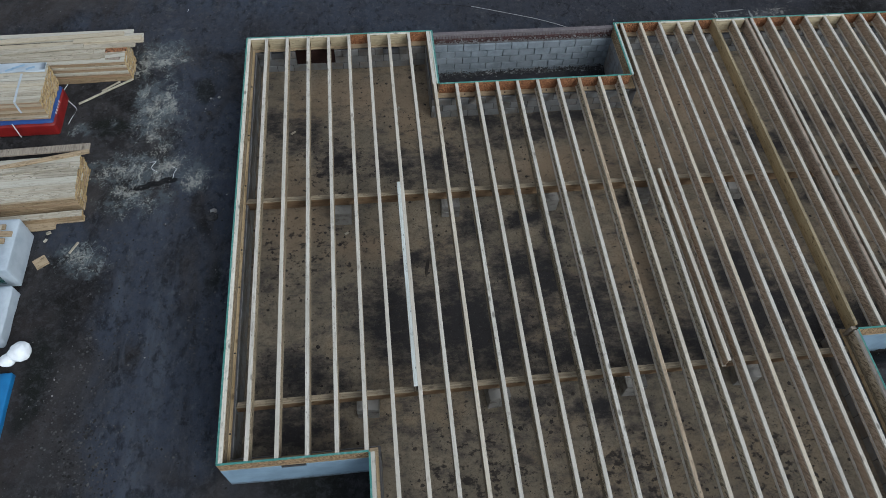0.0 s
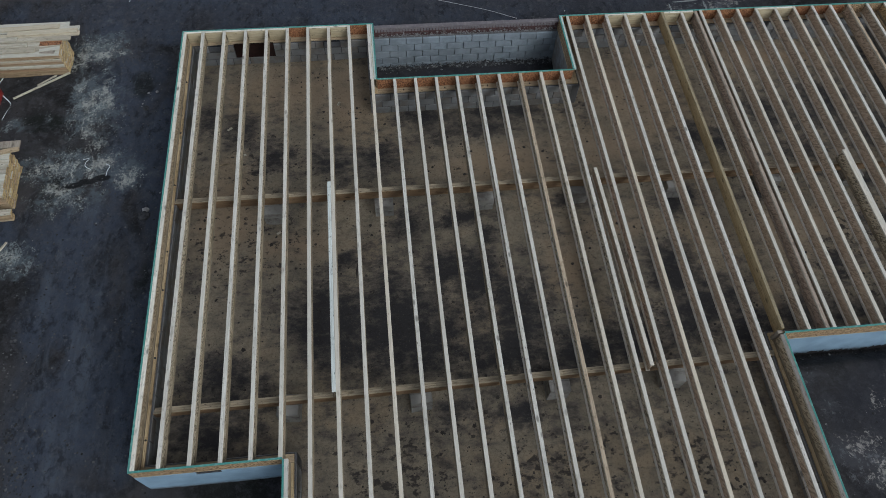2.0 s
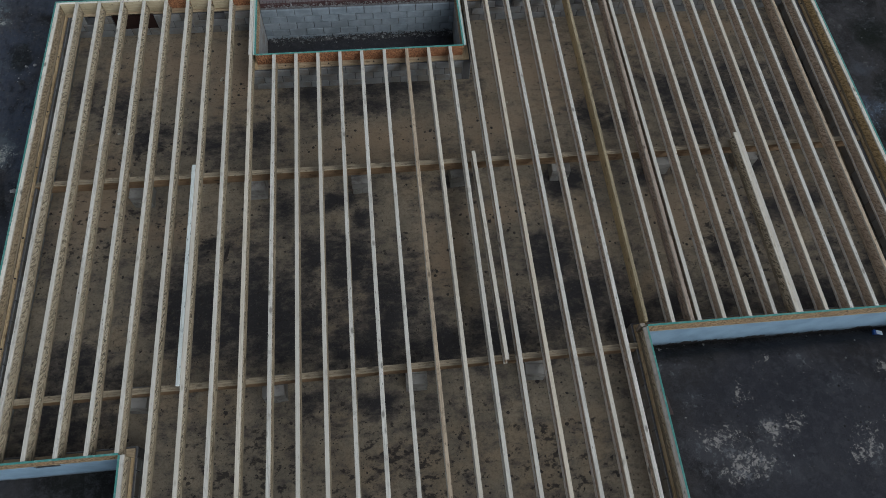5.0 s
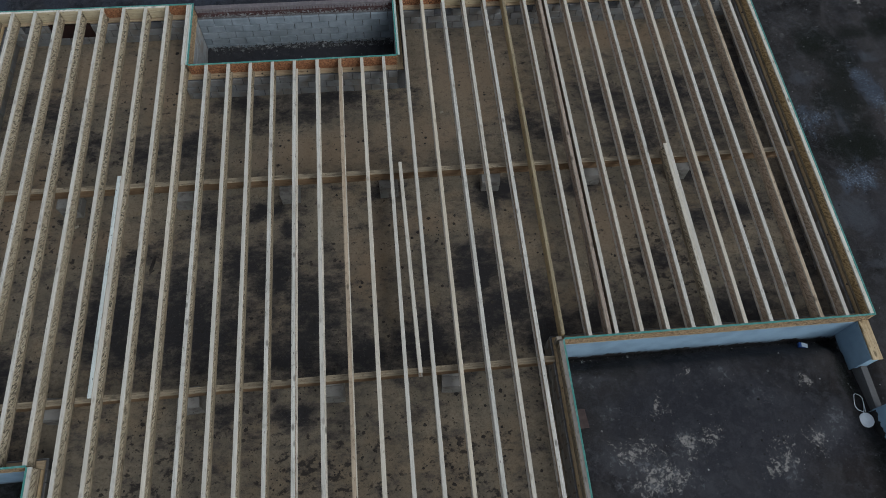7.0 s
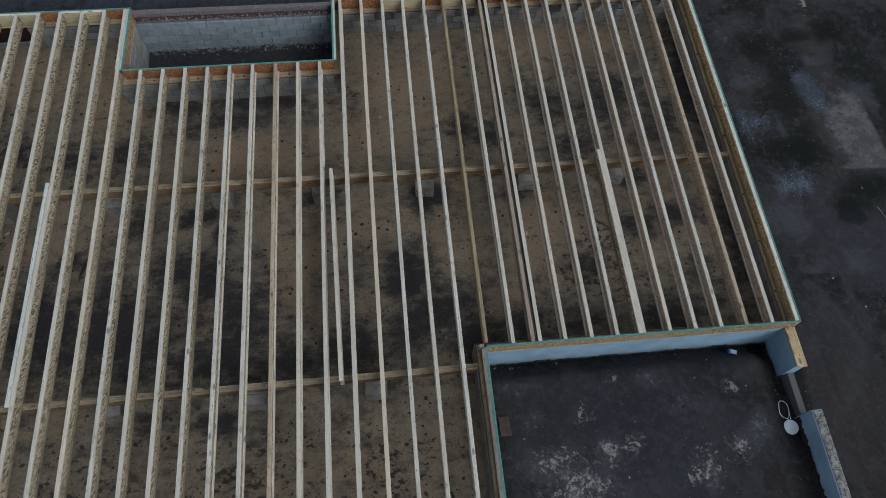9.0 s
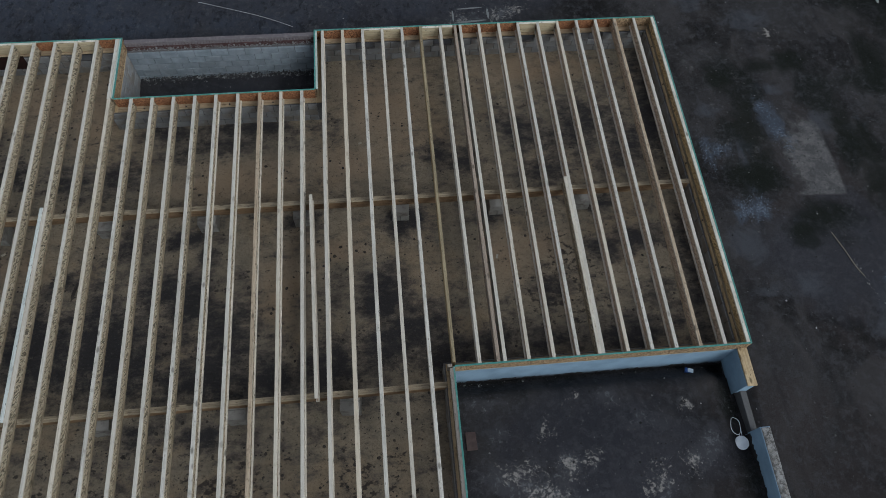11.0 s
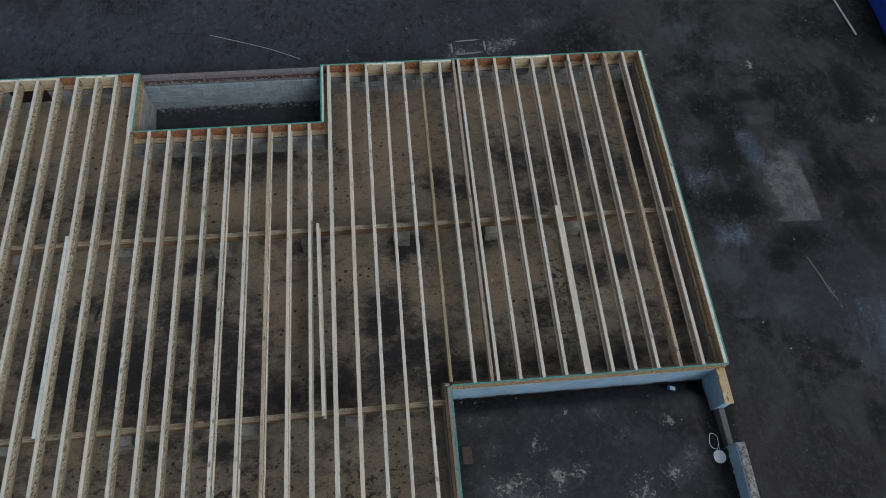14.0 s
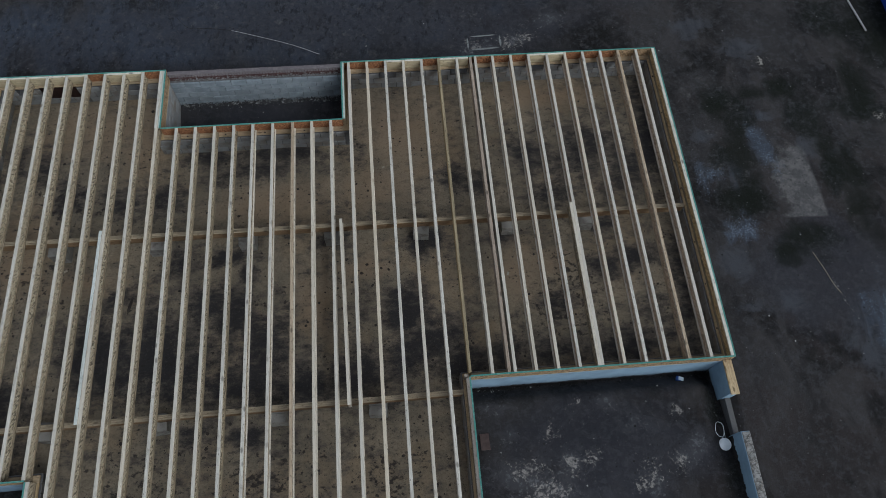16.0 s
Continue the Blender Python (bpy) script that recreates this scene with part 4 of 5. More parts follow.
crumbs("mortar_smears", "pale mortar crumbs on top of the block wall", spots, 0.013, M_CMU, 0.4)

# brown board behind the access opening of the north wall
tagged(new("access_hatch", boxmesh(1.102, 2.038, NY - 0.15, NY - 0.12, 0.202, 0.69, M_RUST)), "dark brown hatch board in the crawl space opening", "hatch")

def vent_hole_filler(x0, x1, y, z0, z1):
    """A black slatted filler, added for the shade in an open vent hole of a foundation wall that faces south; it is set
    back in the opening.
    """
    ob = thing("vent_hole_filler", pose((x0 + x1) / 2, y, z0), "black slatted filler added for the dark of an open vent hole", "vent")
    hx, tall = (x1 - x0) / 2 - 0.004, z1 - z0 - 0.004
    part("backing", boxmesh(-hx, hx, 0.05, 0.06, 0.002, tall, M_HOLEDARK, 0.0), ob)
    part("frame", boxmesh(-hx, hx, 0.012, 0.05, tall - 0.012, tall, M_HOLEDARK, 0.001), ob)
    slat = boxmesh(-hx + 0.004, hx - 0.004, -0.018, 0.018, -0.002, 0.002, M_HOLEDARK, 0.0)
    for k in range(4):
        part("slat", slat, ob, pose(0, 0.032, 0.018 + 0.027 * k, 35, 0, 0))


# near-black colour standing for the shade inside the hole
M_HOLEDARK = plain("black_hole_filler", (0.012, 0.012, 0.013), (0.02, 0.02, 0.02), 0.6)
vent_hole_filler(0.98, 1.40, 0.0, TB - 0.13, TB)

# ---- sill plates ----
def sill(x0, x1, y0, y1, mat=None):
    m = mat or (M_PINEX if x1 - x0 > y1 - y0 else M_PINEY)
    cx, cy = (x0 + x1) / 2, (y0 + y1) / 2
    ob = new("sill_plate", boxmesh(x0 - cx, x1 - cx, y0 - cy, y1 - cy, 0, SILL, m))
    ob.matrix_basis = Matrix.Translation((cx, cy, TB))
    tagged(ob, "yellow pine sill plate bolted to the foundation wall", "sill plate", "sill plates")
    return ob


def anchor_bolts(ob, places):
    """Dark anchor bolts with round washers on a sill plate."""
    bm = bmesh.new()
    bmesh.ops.create_cone(bm, cap_ends=True, segments=14, radius1=0.019, radius2=0.019, depth=0.005)
    bmesh.ops.create_cone(bm, cap_ends=True, segments=6, radius1=0.011, radius2=0.011, depth=0.014, matrix=Matrix.Translation((0, 0, 0.008)))
    bmesh.ops.create_cone(bm, cap_ends=True, segments=8, radius1=0.006, radius2=0.006, depth=0.03, matrix=Matrix.Translation((0, 0, 0.018)))
    data = finish(bm, M_BOLT, "anchor_bolt")
    c0 = ob.matrix_basis.translation
    for x, y in places:
        part("anchor_bolt", data, ob, Matrix.Translation((x - c0.x, y - c0.y, SILL + 0.003)), "dark steel bolt and washer")


PW = 0.15
sill(0.001, AX0 - PW, NY - PW, NY - 0.001)
sill(AX1 + PW, LX - 0.001, NY - PW, NY - 0.001)
anchor_bolts(sill(0.001, PW, PW, NY - PW - 0.002), [(0.126, y) for y in (0.6, 2.08, 3.45, 4.3, 5.9, 7.3, 8.8)])
sill(0.001, GX + PW, 0.001, PW - 0.002)
sill(GX + 0.001, GX + PW, SY, -0.002)
sill(KX - PW, KX - 0.001, SY, KY + PW)
sill(KX + 0.002, LX - PW, KY + 0.001, KY + PW)
anchor_bolts(sill(LX - PW + 0.002, LX - 0.001, KY + 0.001, NY - PW - 0.002), [(LX - 0.126, y) for y in (2.2, 3.3, 4.4, 5.9, 6.7, 8.2, 9.4)])
sill(AX0 - PW + 0.002, AX0 - 0.001, AY - PW, NY - 0.001)
sill(AX1 + 0.001, AX1 + PW - 0.002, AY - PW, NY - 0.001)
anchor_bolts(sill(AX0 + 0.002, AX1 - 0.002, AY - PW, AY - 0.001), [(x, AY - 0.1) for x in (5.05, 6.0, 7.0, 8.0)])

# ---- rim boards with a teal coated top edge ----
RT = 0.028


def rim(p, q, faces, label="strand board rim board with a teal coated top edge", strip=0.0):
    """Rim boards along the outer line from p to q, body on the left. faces: lengths with the colour of each board's face."""
    p, q = Vector((*p, 0)), Vector((*q, 0))
    d = (q - p).normalized()
    ang = math.atan2(d.y, d.x)
    s, total = 0.0, (q - p).length
    for ln, red in faces:
        e = min(total, s + ln)
        if e - s < 0.05:
            break
        ob = new("rim_board", boxmesh(0.002, e - s - 0.002, 0, RT, 0, DEPTH - 0.003, M_RIMRED if red else M_RIM, 0.002))
        ob.matrix_basis = Matrix.Translation((*(p + d * s).xy, JB)) @ Matrix.Rotation(ang, 4, "Z")
        tagged(ob, ("reddish " if red else "tan ") + label, "rim board", "rim boards")
        part("edge_coat", boxmesh(0.001, e - s - 0.001, -0.003, RT + 0.002, DEPTH - 0.014, DEPTH + 0.002, M_TEAL, 0.0), ob, label="teal edge coating")
        if strip:
            part("top_strip", boxmesh(0.001, e - s - 0.001, RT + 0.003, RT + 0.003 + strip, DEPTH - 0.03, DEPTH, M_MINT, 0.002), ob, label="pale mint strip along the rim")
        s = e


rim((AX0, NY), (0, NY), [(2.1, 1), (2.4, 0)])
rim((LX, NY), (AX1, NY), [(1.1, 0), (1.5, 1), (2.9, 1), (3.2, 1)])
rim((0, NY - RT), (0, RT), [(3.66, 0), (3.66, 0), (3, 0)])
rim((0, 0), (GX, 0), [(2.5, 0)])
rim((GX, -0.0), (GX, SY), [(3.66, 0), (1, 0)])
rim((GX + RT, SY), (KX - RT, SY), [(3.66, 0), (3.66, 0), (3, 0)])
rim((KX, SY), (KX, KY), [(3.66, 0), (3, 0)])
rim((KX, KY), (LX, KY), [(3.66, 0), (3, 0)])
rim((LX, KY + RT), (LX, NY - RT), [(3.66, 0), (3.66, 0), (3, 0)])
rim((AX0, AY), (AX0, NY - RT), [(2, 0)], strip=0.033)
rim((AX1, NY - RT), (AX1, AY), [(2, 0)], strip=0.045)
rim((AX1, AY - 0.0), (AX0, AY - 0.0), [(2.4, 1), (2.4, 1)])

# ---- joists ----
FW, FT, WT = 0.070, 0.038, 0.011
flange_of, low_flange_of, web_of = {}, {}, {}


def i_joist(x, y0, y1, top=H, turn=0.0, label="pale wood I-joist with a strand board web", web=None, flange=None, low=None):
    """An I-joist along y: two lumber flanges and a strand board web."""
    ln = round(y1 - y0, 3)
    if ln not in flange_of:
        me = boxmesh(-FW / 2, FW / 2, -ln / 2, ln / 2, -FT / 2, FT / 2, M_FLANGE, 0.003, "flange")
        me.materials.append(M_FLANGESIDE)
        for f in me.polygons:
            if abs(f.normal.x) > 0.9:
                f.material_index = 1
        flange_of[ln] = me
        low_flange_of[ln] = boxmesh(-FW / 2, FW / 2, -ln / 2, ln / 2, -FT / 2, FT / 2, M_DARKFLANGE, 0.003, "flange")
        web_of[ln] = boxmesh(-WT / 2, WT / 2, -ln / 2, ln / 2, -(DEPTH - 2 * FT) / 2, (DEPTH - 2 * FT) / 2, M_WEB, 0.0, "web")
    ob = thing("i_joist", pose(x, (y0 + y1) / 2, top - DEPTH, 0, 0, turn), label, "joist", "floor joists")
    top_data = flange_of[ln]
    if flange:
        top_data = top_data.copy()
        top_data.materials[0] = flange
    part("top_flange", top_data, ob, Matrix.Translation((0, 0, DEPTH - FT / 2)))
    low_data = low_flange_of[ln]
    if low:
        low_data = low_data.copy()
        low_data.materials[0] = low
    part("bottom_flange", low_data, ob, Matrix.Translation((0, 0, FT / 2)))
    data = web_of[ln]
    if web:
        data = data.copy()
        data.materials[0] = web
    part("web", data, ob, Matrix.Translation((0, 0, DEPTH / 2)))
    return ob


def solid_joist(x, y0, y1, mat, width, label, top=H, worn=None):
    me = boxmesh(-width / 2, width / 2, (y0 - y1) / 2, (y1 - y0) / 2, 0, DEPTH, mat, 0.003)
    if worn:
        me.materials.append(worn)
        for f in me.polygons:
            f.material_index = 1 if f.normal.z > 0.5 else 0
    ob = new("solid_joist", me)
    ob.matrix_basis = Matrix.Translation((x, (y0 + y1) / 2, top - DEPTH))
    return tagged(ob, label, "joist", "floor joists")


NI = NY - RT - 0.002
WEST = [0.475, 0.960, 1.455, 1.940, 2.425]
WEST2 = [2.905, 3.390, 3.870, 4.350]
MID = [4.848, 5.322, 5.797, 6.275, 6.752, 7.248, 7.745, 8.230, 8.712]
EAST = [9.210, 9.697, 10.188, 10.668, 11.157]
FAR = [12.107, 12.605, 13.075, 13.570, 14.052, 14.556, 15.052, 15.545, 16.035, 16.525, 17.028]
for x in WEST:
    i_joist(x, RT + 0.002, NI, H + random.uniform(-0.004, 0.002))
for x in WEST2:
    i_joist(x, SY + 0.04, NI, H + random.uniform(-0.004, 0.002))
for x in MID:
    i_joist(x, SY + 0.04, AY - RT - 0.002, H + random.uniform(-0.004, 0.002), flange=M_TANFLANGE if x == 7.745 else None, low=M_LOWFLANGE if x > 6.5 else None)
for x in EAST:
    i_joist(x, SY + 0.04, NI, H + random.uniform(-0.004, 0.002), web=M_LITWEB, low=M_LOWFLANGE)
for x in FAR:
    i_joist(x, KY + RT + 0.002, NI, H + random.uniform(-0.004, 0.002), flange=M_TANFLANGE if x == 16.525 else None, web=M_LITWEB,
            low=M_TANFLANGE if x == 16.525 else M_LOWFLANGE)
solid_joist(11.615, KY + 0.10, NI, M_LVL, 0.064, "yellow-brown laminated lumber joist with a weathered top", worn=M_LVLTOP)
i_joist(12.478, KY + RT + 0.002, NI, H - 0.010, label="brown weathered I-joist close beside a pale one", web=M_BROWNWEB, flange=M_BROWNFLANGE, low=M_BROWNFLANGE)
# joists along the rims
EDGE_LABEL = "pale wood I-joist nailed along the rim board"
i_joist(RT + 0.002 + FW / 2, RT + 0.002, NI, label=EDGE_LABEL, web=M_WESTWEB, flange=M_EDGEFLANGE)
i_joist(LX - RT - 0.002 - FW / 2, KY + RT + 0.002, NI, label=EDGE_LABEL, web=M_EDGEWEB, flange=M_EDGEFLANGE)
i_joist(GX + RT + 0.002 + FW / 2, SY + 0.04, -0.002, label=EDGE_LABEL)
i_joist(KX - RT - 0.002 - FW / 2, SY + 0.04, KY - 0.02, label="weathered grey I-joist nailed along the rim board", flange=M_GREYFLANGE)
i_joist(AX0 - RT - 0.058 - FW / 2, AY, NI, label=EDGE_LABEL)
# short joists lapped between the beams
i_joist(3.318, 1.06, 5.53, H + 0.012, flange=M_BLUEFLANGE, label="pale short I-joist lapped beside a long one")
i_joist(8.935, 1.04, 5.47, H + 0.012, 1.0, web=M_LITWEB, low=M_LOWFLANGE, label="pale short I-joist standing between two long ones")
i_joist(14.484, KY + RT + 0.002, 5.55, H + 0.006, label="pale short I-joist lapped beside a long one")

# pale blocking along parts of the north rim
def blocking(x0, x1):
    cx = (x0 + x1) / 2
    me = boxmesh(x0 - cx, x1 - cx, 0, 0.06, 0, DEPTH, M_BLOCKX, 0.003)
    # the top face is whiter than the sides
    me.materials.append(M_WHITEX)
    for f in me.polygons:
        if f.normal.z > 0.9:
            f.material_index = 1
    ob = new("rim_blocking", me)
    ob.matrix_basis = Matrix.Translation((cx, NY - RT - 0.062, JB))
    tagged(ob, "pale lumber blocking between the joist ends", "blocking", "rim blocking")


def blockings(xs0):
    for a, b in zip(xs0, xs0[1:]):
        blocking(a + FW / 2 + 0.002, b - FW / 2 - 0.002)


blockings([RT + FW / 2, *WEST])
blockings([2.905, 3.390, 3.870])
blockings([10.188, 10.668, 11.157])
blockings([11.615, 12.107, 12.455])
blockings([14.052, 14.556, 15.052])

# ---- beams under the joists, each of three plies ----
def beam(x0, y0, x1, y1, tall, label):
    ln = math.hypot(x1 - x0, y1 - y0)
    ob = thing("girder", pose((x0 + x1) / 2, (y0 + y1) / 2, JB - tall, 0, 0, math.degrees(math.atan2(y1 - y0, x1 - x0))), label, "beam", "girders")
    for k in range(3):
        dz = (0.0, 0.002, -0.003)[k]
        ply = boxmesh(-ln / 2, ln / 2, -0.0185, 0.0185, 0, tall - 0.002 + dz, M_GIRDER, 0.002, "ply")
        # the vertical ply faces are darker and redder than the tops
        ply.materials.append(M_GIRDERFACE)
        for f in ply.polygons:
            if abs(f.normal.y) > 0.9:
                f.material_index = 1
        part("ply", ply, ob, Matrix.Translation((0.01 * k, (k - 1) * 0.039, 0)))
    return ob


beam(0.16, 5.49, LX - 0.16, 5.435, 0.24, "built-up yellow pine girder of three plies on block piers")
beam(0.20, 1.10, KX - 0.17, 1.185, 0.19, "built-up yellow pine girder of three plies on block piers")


PIER_BLOCK = BLOCK.copy()
PIER_BLOCK.materials[0] = M_PIER


def pier(x, y, tall):
    ob = thing("block_pier", pose(x, y, 0, 0, 0, random.uniform(-4, 4)), "grey concrete block pier under a girder", "pier", "block piers")
    for c0 in range(3):
        z = JB - tall - 0.003 - BH * (c0 + 0.5)
        for k in (-1, 1):
            m = Matrix.Translation((0, k * 0.098, z)) if c0 % 2 == 0 else Matrix.Translation((k * 0.098, 0, z)) @ Matrix.Rotation(math.pi / 2, 4, "Z")
            part("block", PIER_BLOCK, ob, m)


for x in (2.09, 4.41, 6.56, 8.63, 10.81, 13.01, 14.95):
    pier(x, 5.40, 0.24)
for x in (2.46, 4.82, 7.37, 9.56):
    pier(x, 1.07, 0.19)
tagged(new("post", boxmesh(KX - 0.135, KX - 0.045, KY + 0.002, KY + 0.06, TB + SILL, H + 0.002, M_GREY, 0.001)), "grey weathered post end at the wall corner", "post")


# ---- clods and stones ----
spots = []
while len(spots) < 2200:
    x, y = random.uniform(0.2, LX - 0.2), random.uniform(-2.5, NY - 0.2)
    dens = 0.03 + 2.2 * max(0.0, noise.noise((x * 0.8, y * 0.8, 5.0))) * max(0.0, 0.3 + noise.noise((x * 2.5, y * 2.5, 8.0))) + (0.06 if y < 5.2 else 0.0)
    if inside(x, y, 0.2) and random.random() < dens:
        spots.append((x, y, crawl_height(x, y)))
crumbs("soil_clods", "dark soil clods scattered over the sandy floor", spots, 0.022, M_CLOD, 0.45)
spots = []
while len(spots) < 300:
    x, y = random.uniform(2.7, KX - 0.3), random.uniform(-3.0, 1.0)
    if random.random() < 0.3 + 1.5 * noise.noise((x * 1.1, y * 1.1, 21.0)):
        spots.append((x, y, crawl_height(x, y)))
while len(spots) < 460:
    x, y = random.uniform(0.3, LX - 0.3), random.uniform(1.3, 9.6)
    if inside(x, y, 0.25) and random.random() < 0.15 + 1.2 * noise.noise((x * 0.7, y * 0.7, 31.0)):
        spots.append((x, y, crawl_height(x, y)))
crumbs("soil_clods", "larger dark clods lying on the sandy floor", spots, 0.029, M_CLOD, 0.35)
spots = []
while len(spots) < 150:
    x, y = random.uniform(-5.5, 24), random.uniform(-1.5, 13.5)
    if not inside(x, y, -0.25) and not (AX0 - 0.2 < x < AX1 + 0.2 and y > AY - 0.2):
        spots.append((x, y, ground_height(x, y)))
for cx, cy, r, n0 in ((-2.4, 7.3, 0.9, 14), (-2.4, 9.3, 0.8, 10), (-1.0, 9.2, 0.35, 16), (-3.4, 2.4, 0.9, 30), (13.6, -0.3, 0.9, 22), (15.8, -0.7, 0.6, 18), (13.2, 11.6, 0.8, 40), (6.6, 9.6, 0.9, 20)):
    for k in range(n0):
        x, y = random.gauss(cx, r * 0.5), random.gauss(cy, r * 0.5)
        if not inside(x, y, -0.1):
            spots.append((x, y, ground_height(x, y)))
crumbs("gravel", "small pale stones and crumbs strewn over the yard", spots, 0.013, M_PALESTONE, 0.45)


w = Mat("yard_clod", 0.95)
isl = w.n.new("ShaderNodeNewGeometry").outputs["Random Per Island"]
M_YARDCLOD = w.done(w.mix(w.math("POWER", isl, 1.5), (0.012, 0.012, 0.0122), (0.085, 0.085, 0.088)))
spots = []
while len(spots) < 6000:
    x = random.uniform(-6.5, 0.0) if random.random() < 0.75 else random.uniform(LX, 25.0)
    y = random.uniform(-1.5, 13.0)
    if random.random() < 0.25 + 1.6 * max(0.0, noise.noise((x * 0.7, y * 0.7, 11.0))):
        spots.append((x, y, ground_height(x, y)))
for cx, cy, rx, ry, n0 in ((-2.6, 0.3, 0.35, 0.5, 420), (-2.9, 1.0, 0.25, 0.4, 260), (-3.4, 1.5, 0.2, 0.5, 200), (-2.4, 3.3, 0.15, 0.7, 110), (-2.3, 7.3, 0.8, 0.5, 120), (-2.3, 9.2, 0.5, 1.0, 100), (14.2, -0.3, 1.6, 0.7, 500), (13.0, 11.6, 1.6, 0.3, 160), (6.5, 12.4, 4.0, 0.7, 350)):
    for k in range(n0):
        x, y = random.gauss(cx, rx), random.gauss(cy, ry)
        if not inside(x, y, -0.1) and not (x > LX - 0.25 and x < LX and y < KY):
            spots.append((x, y, ground_height(x, y)))
crumbs("dirt_clods", "small dark and grey dirt clods strewn over the yard", spots, 0.015, M_YARDCLOD, 0.5)
spots = [(random.gauss(-2.65, 0.28), random.gauss(0.5, 0.55), -0.13) for i in range(260)] + [(random.gauss(-2.9, 0.07), random.gauss(3.0, 0.32), -0.13) for i in range(60)] + [(random.gauss(-3.4, 0.3), random.gauss(4.8, 0.2), -0.13) for i in range(60)]
crumbs("dirt_clods", "coarse grey dirt clods churned up in the yard", [(x, y, ground_height(x, y)) for x, y, z in spots], 0.021, M_YARDCLOD, 0.5)
# loose soil banked against the garage walls
spots = []
for k in range(1500):
    x = random.uniform(KX + 0.05, LX - 0.22)
    y = KY - 0.03 - abs(random.gauss(0, 0.06))
    spots.append((x, y, ground_height(x, y) + random.uniform(0, 0.05) * max(0.0, 1 - (KY - y) * 6) * (1 + 1.4 * noise.noise((x * 2.5, 0.0, 6.0)))))
for k in range(500):
    y = random.uniform(-2.6, KY - 0.05)
    x = LX - 0.22 - abs(random.gauss(0, 0.05))
    if not -0.5 < y < -0.15:
        spots.append((x, y, ground_height(x, y) + random.uniform(0, 0.08) * (1 + noise.noise((0.0, y * 2.5, 2.0)))))
crumbs("banked_soil", "loose dark soil banked along the garage walls", spots, 0.013, M_DARKSOIL, 0.6)


spots = []
for k in range(60):
    x = KX + 0.05 + (LX - KX - 0.3) * random.random() ** 2.0
    y = KY - 0.05 - abs(random.gauss(0, 0.04))
    spots.append((x, y, ground_height(x, y) + random.uniform(0, 0.03)))
crumbs("parging_splashes", "pale parging lumps dropped along the wall foot", spots, 0.016, M_BED, 0.6)


def rock(name, x, y, z, r, mat, label, squash=0.6):
    bm = bmesh.new()
    bmesh.ops.create_icosphere(bm, subdivisions=3, radius=r)
    for v in bm.verts:
        v.co *= 1 + 0.35 * noise.noise(v.co * (2.2 / r) + Vector((x, y, 0)))
        v.co.z *= squash
    ob = new(name, finish(bm, mat, name))
    ob.matrix_basis = pose(x, y, z + r * squash * 0.5, 0, 0, x * 90)
    return tagged(ob, label, name)


M_ROCK = plain("dark_rock", (0.018, 0.019, 0.022), (0.048, 0.049, 0.053), 0.9, 9, 0.5)
rock("rock", -0.76, 5.76, -0.16, 0.115, M_ROCK, "dark grey rock lying on the dirt yard")
rock("rock", -0.74, 5.92, -0.16, 0.07, M_PALESTONE, "small pale rock beside a dark one")
rock("rock", -1.06, 8.87, -0.16, 0.07, M_ROCK, "grey rock lying on the dirt yard")
rock("rock", -0.86, 9.39, -0.16, 0.035, M_PALESTONE, "small pale rock on the dirt yard")
rock("rock", -1.05, 9.36, -0.16, 0.03, M_PALESTONE, "small pale rock on the dirt yard")


# ---- lumber stacks in the west yard ----
board_mesh = {}


def board_data(ln, wd, th, mat):
    key = (round(ln, 2), wd, th, mat.name)
    if key not in board_mesh:
        me = boxmesh(-ln, 0, -wd / 2, wd / 2, -th / 2, th / 2, mat, 0.003, "board")
        me.materials.append(M_END)
        for f in me.polygons:
            if abs(f.normal.x) > 0.9:
                f.material_index = 1
        board_mesh[key] = me
    return board_mesh[key]


def lumber(name, label, x, y0, y1, z0, layers, ln, wd=0.14, th=0.038, turn=0.0, mats=(M_PALEX, M_STACKX), ragged=0.05, thin=0.0, top_gap=0):
    """A stack of boards along x with its east end at x: every board is a part."""
    ob = thing(name, pose(x, y0, z0, 0, 0, turn), label, "lumber stack")
    for k in range(layers):
        y = 0.0
        n0 = int((y1 - y0 - (thin * k)) / (wd + 0.007))
        for i in range(n0):
            if k == layers - 1 and top_gap and i % top_gap == 1:
                continue
            m = pose(random.uniform(-ragged, ragged), wd / 2 + i * (wd + 0.007) + random.uniform(-0.011, 0.011) + thin * k * 0.3, th / 2 + k * (th + 0.0065), 0, 0, random.uniform(-0.3, 0.3))
            part("board", board_data(ln, wd, th, mats[0] if (k > layers - 2 or random.random() < 0.15) else mats[1]), ob, m)
    return ob


def loose(name, label, x, y, z, turn, ln, wd, th, mat, tilt=0.0, category="board", group="loose boards"):
    """One loose board with its east end at x, y."""
    ob = new(name, boxmesh(-ln, 0, -wd / 2, wd / 2, 0, th, mat, 0.003))
    ob.matrix_basis = pose(x, y, z, 0, tilt, turn)
    return tagged(ob, label, category, group)


lumber("lumber_stack", "long stack of pale pine boards in the dirt yard", -3.0, 10.09, 10.95, -0.15, 15, 5.0, 0.14, 0.038, 0.6, ragged=0.014)
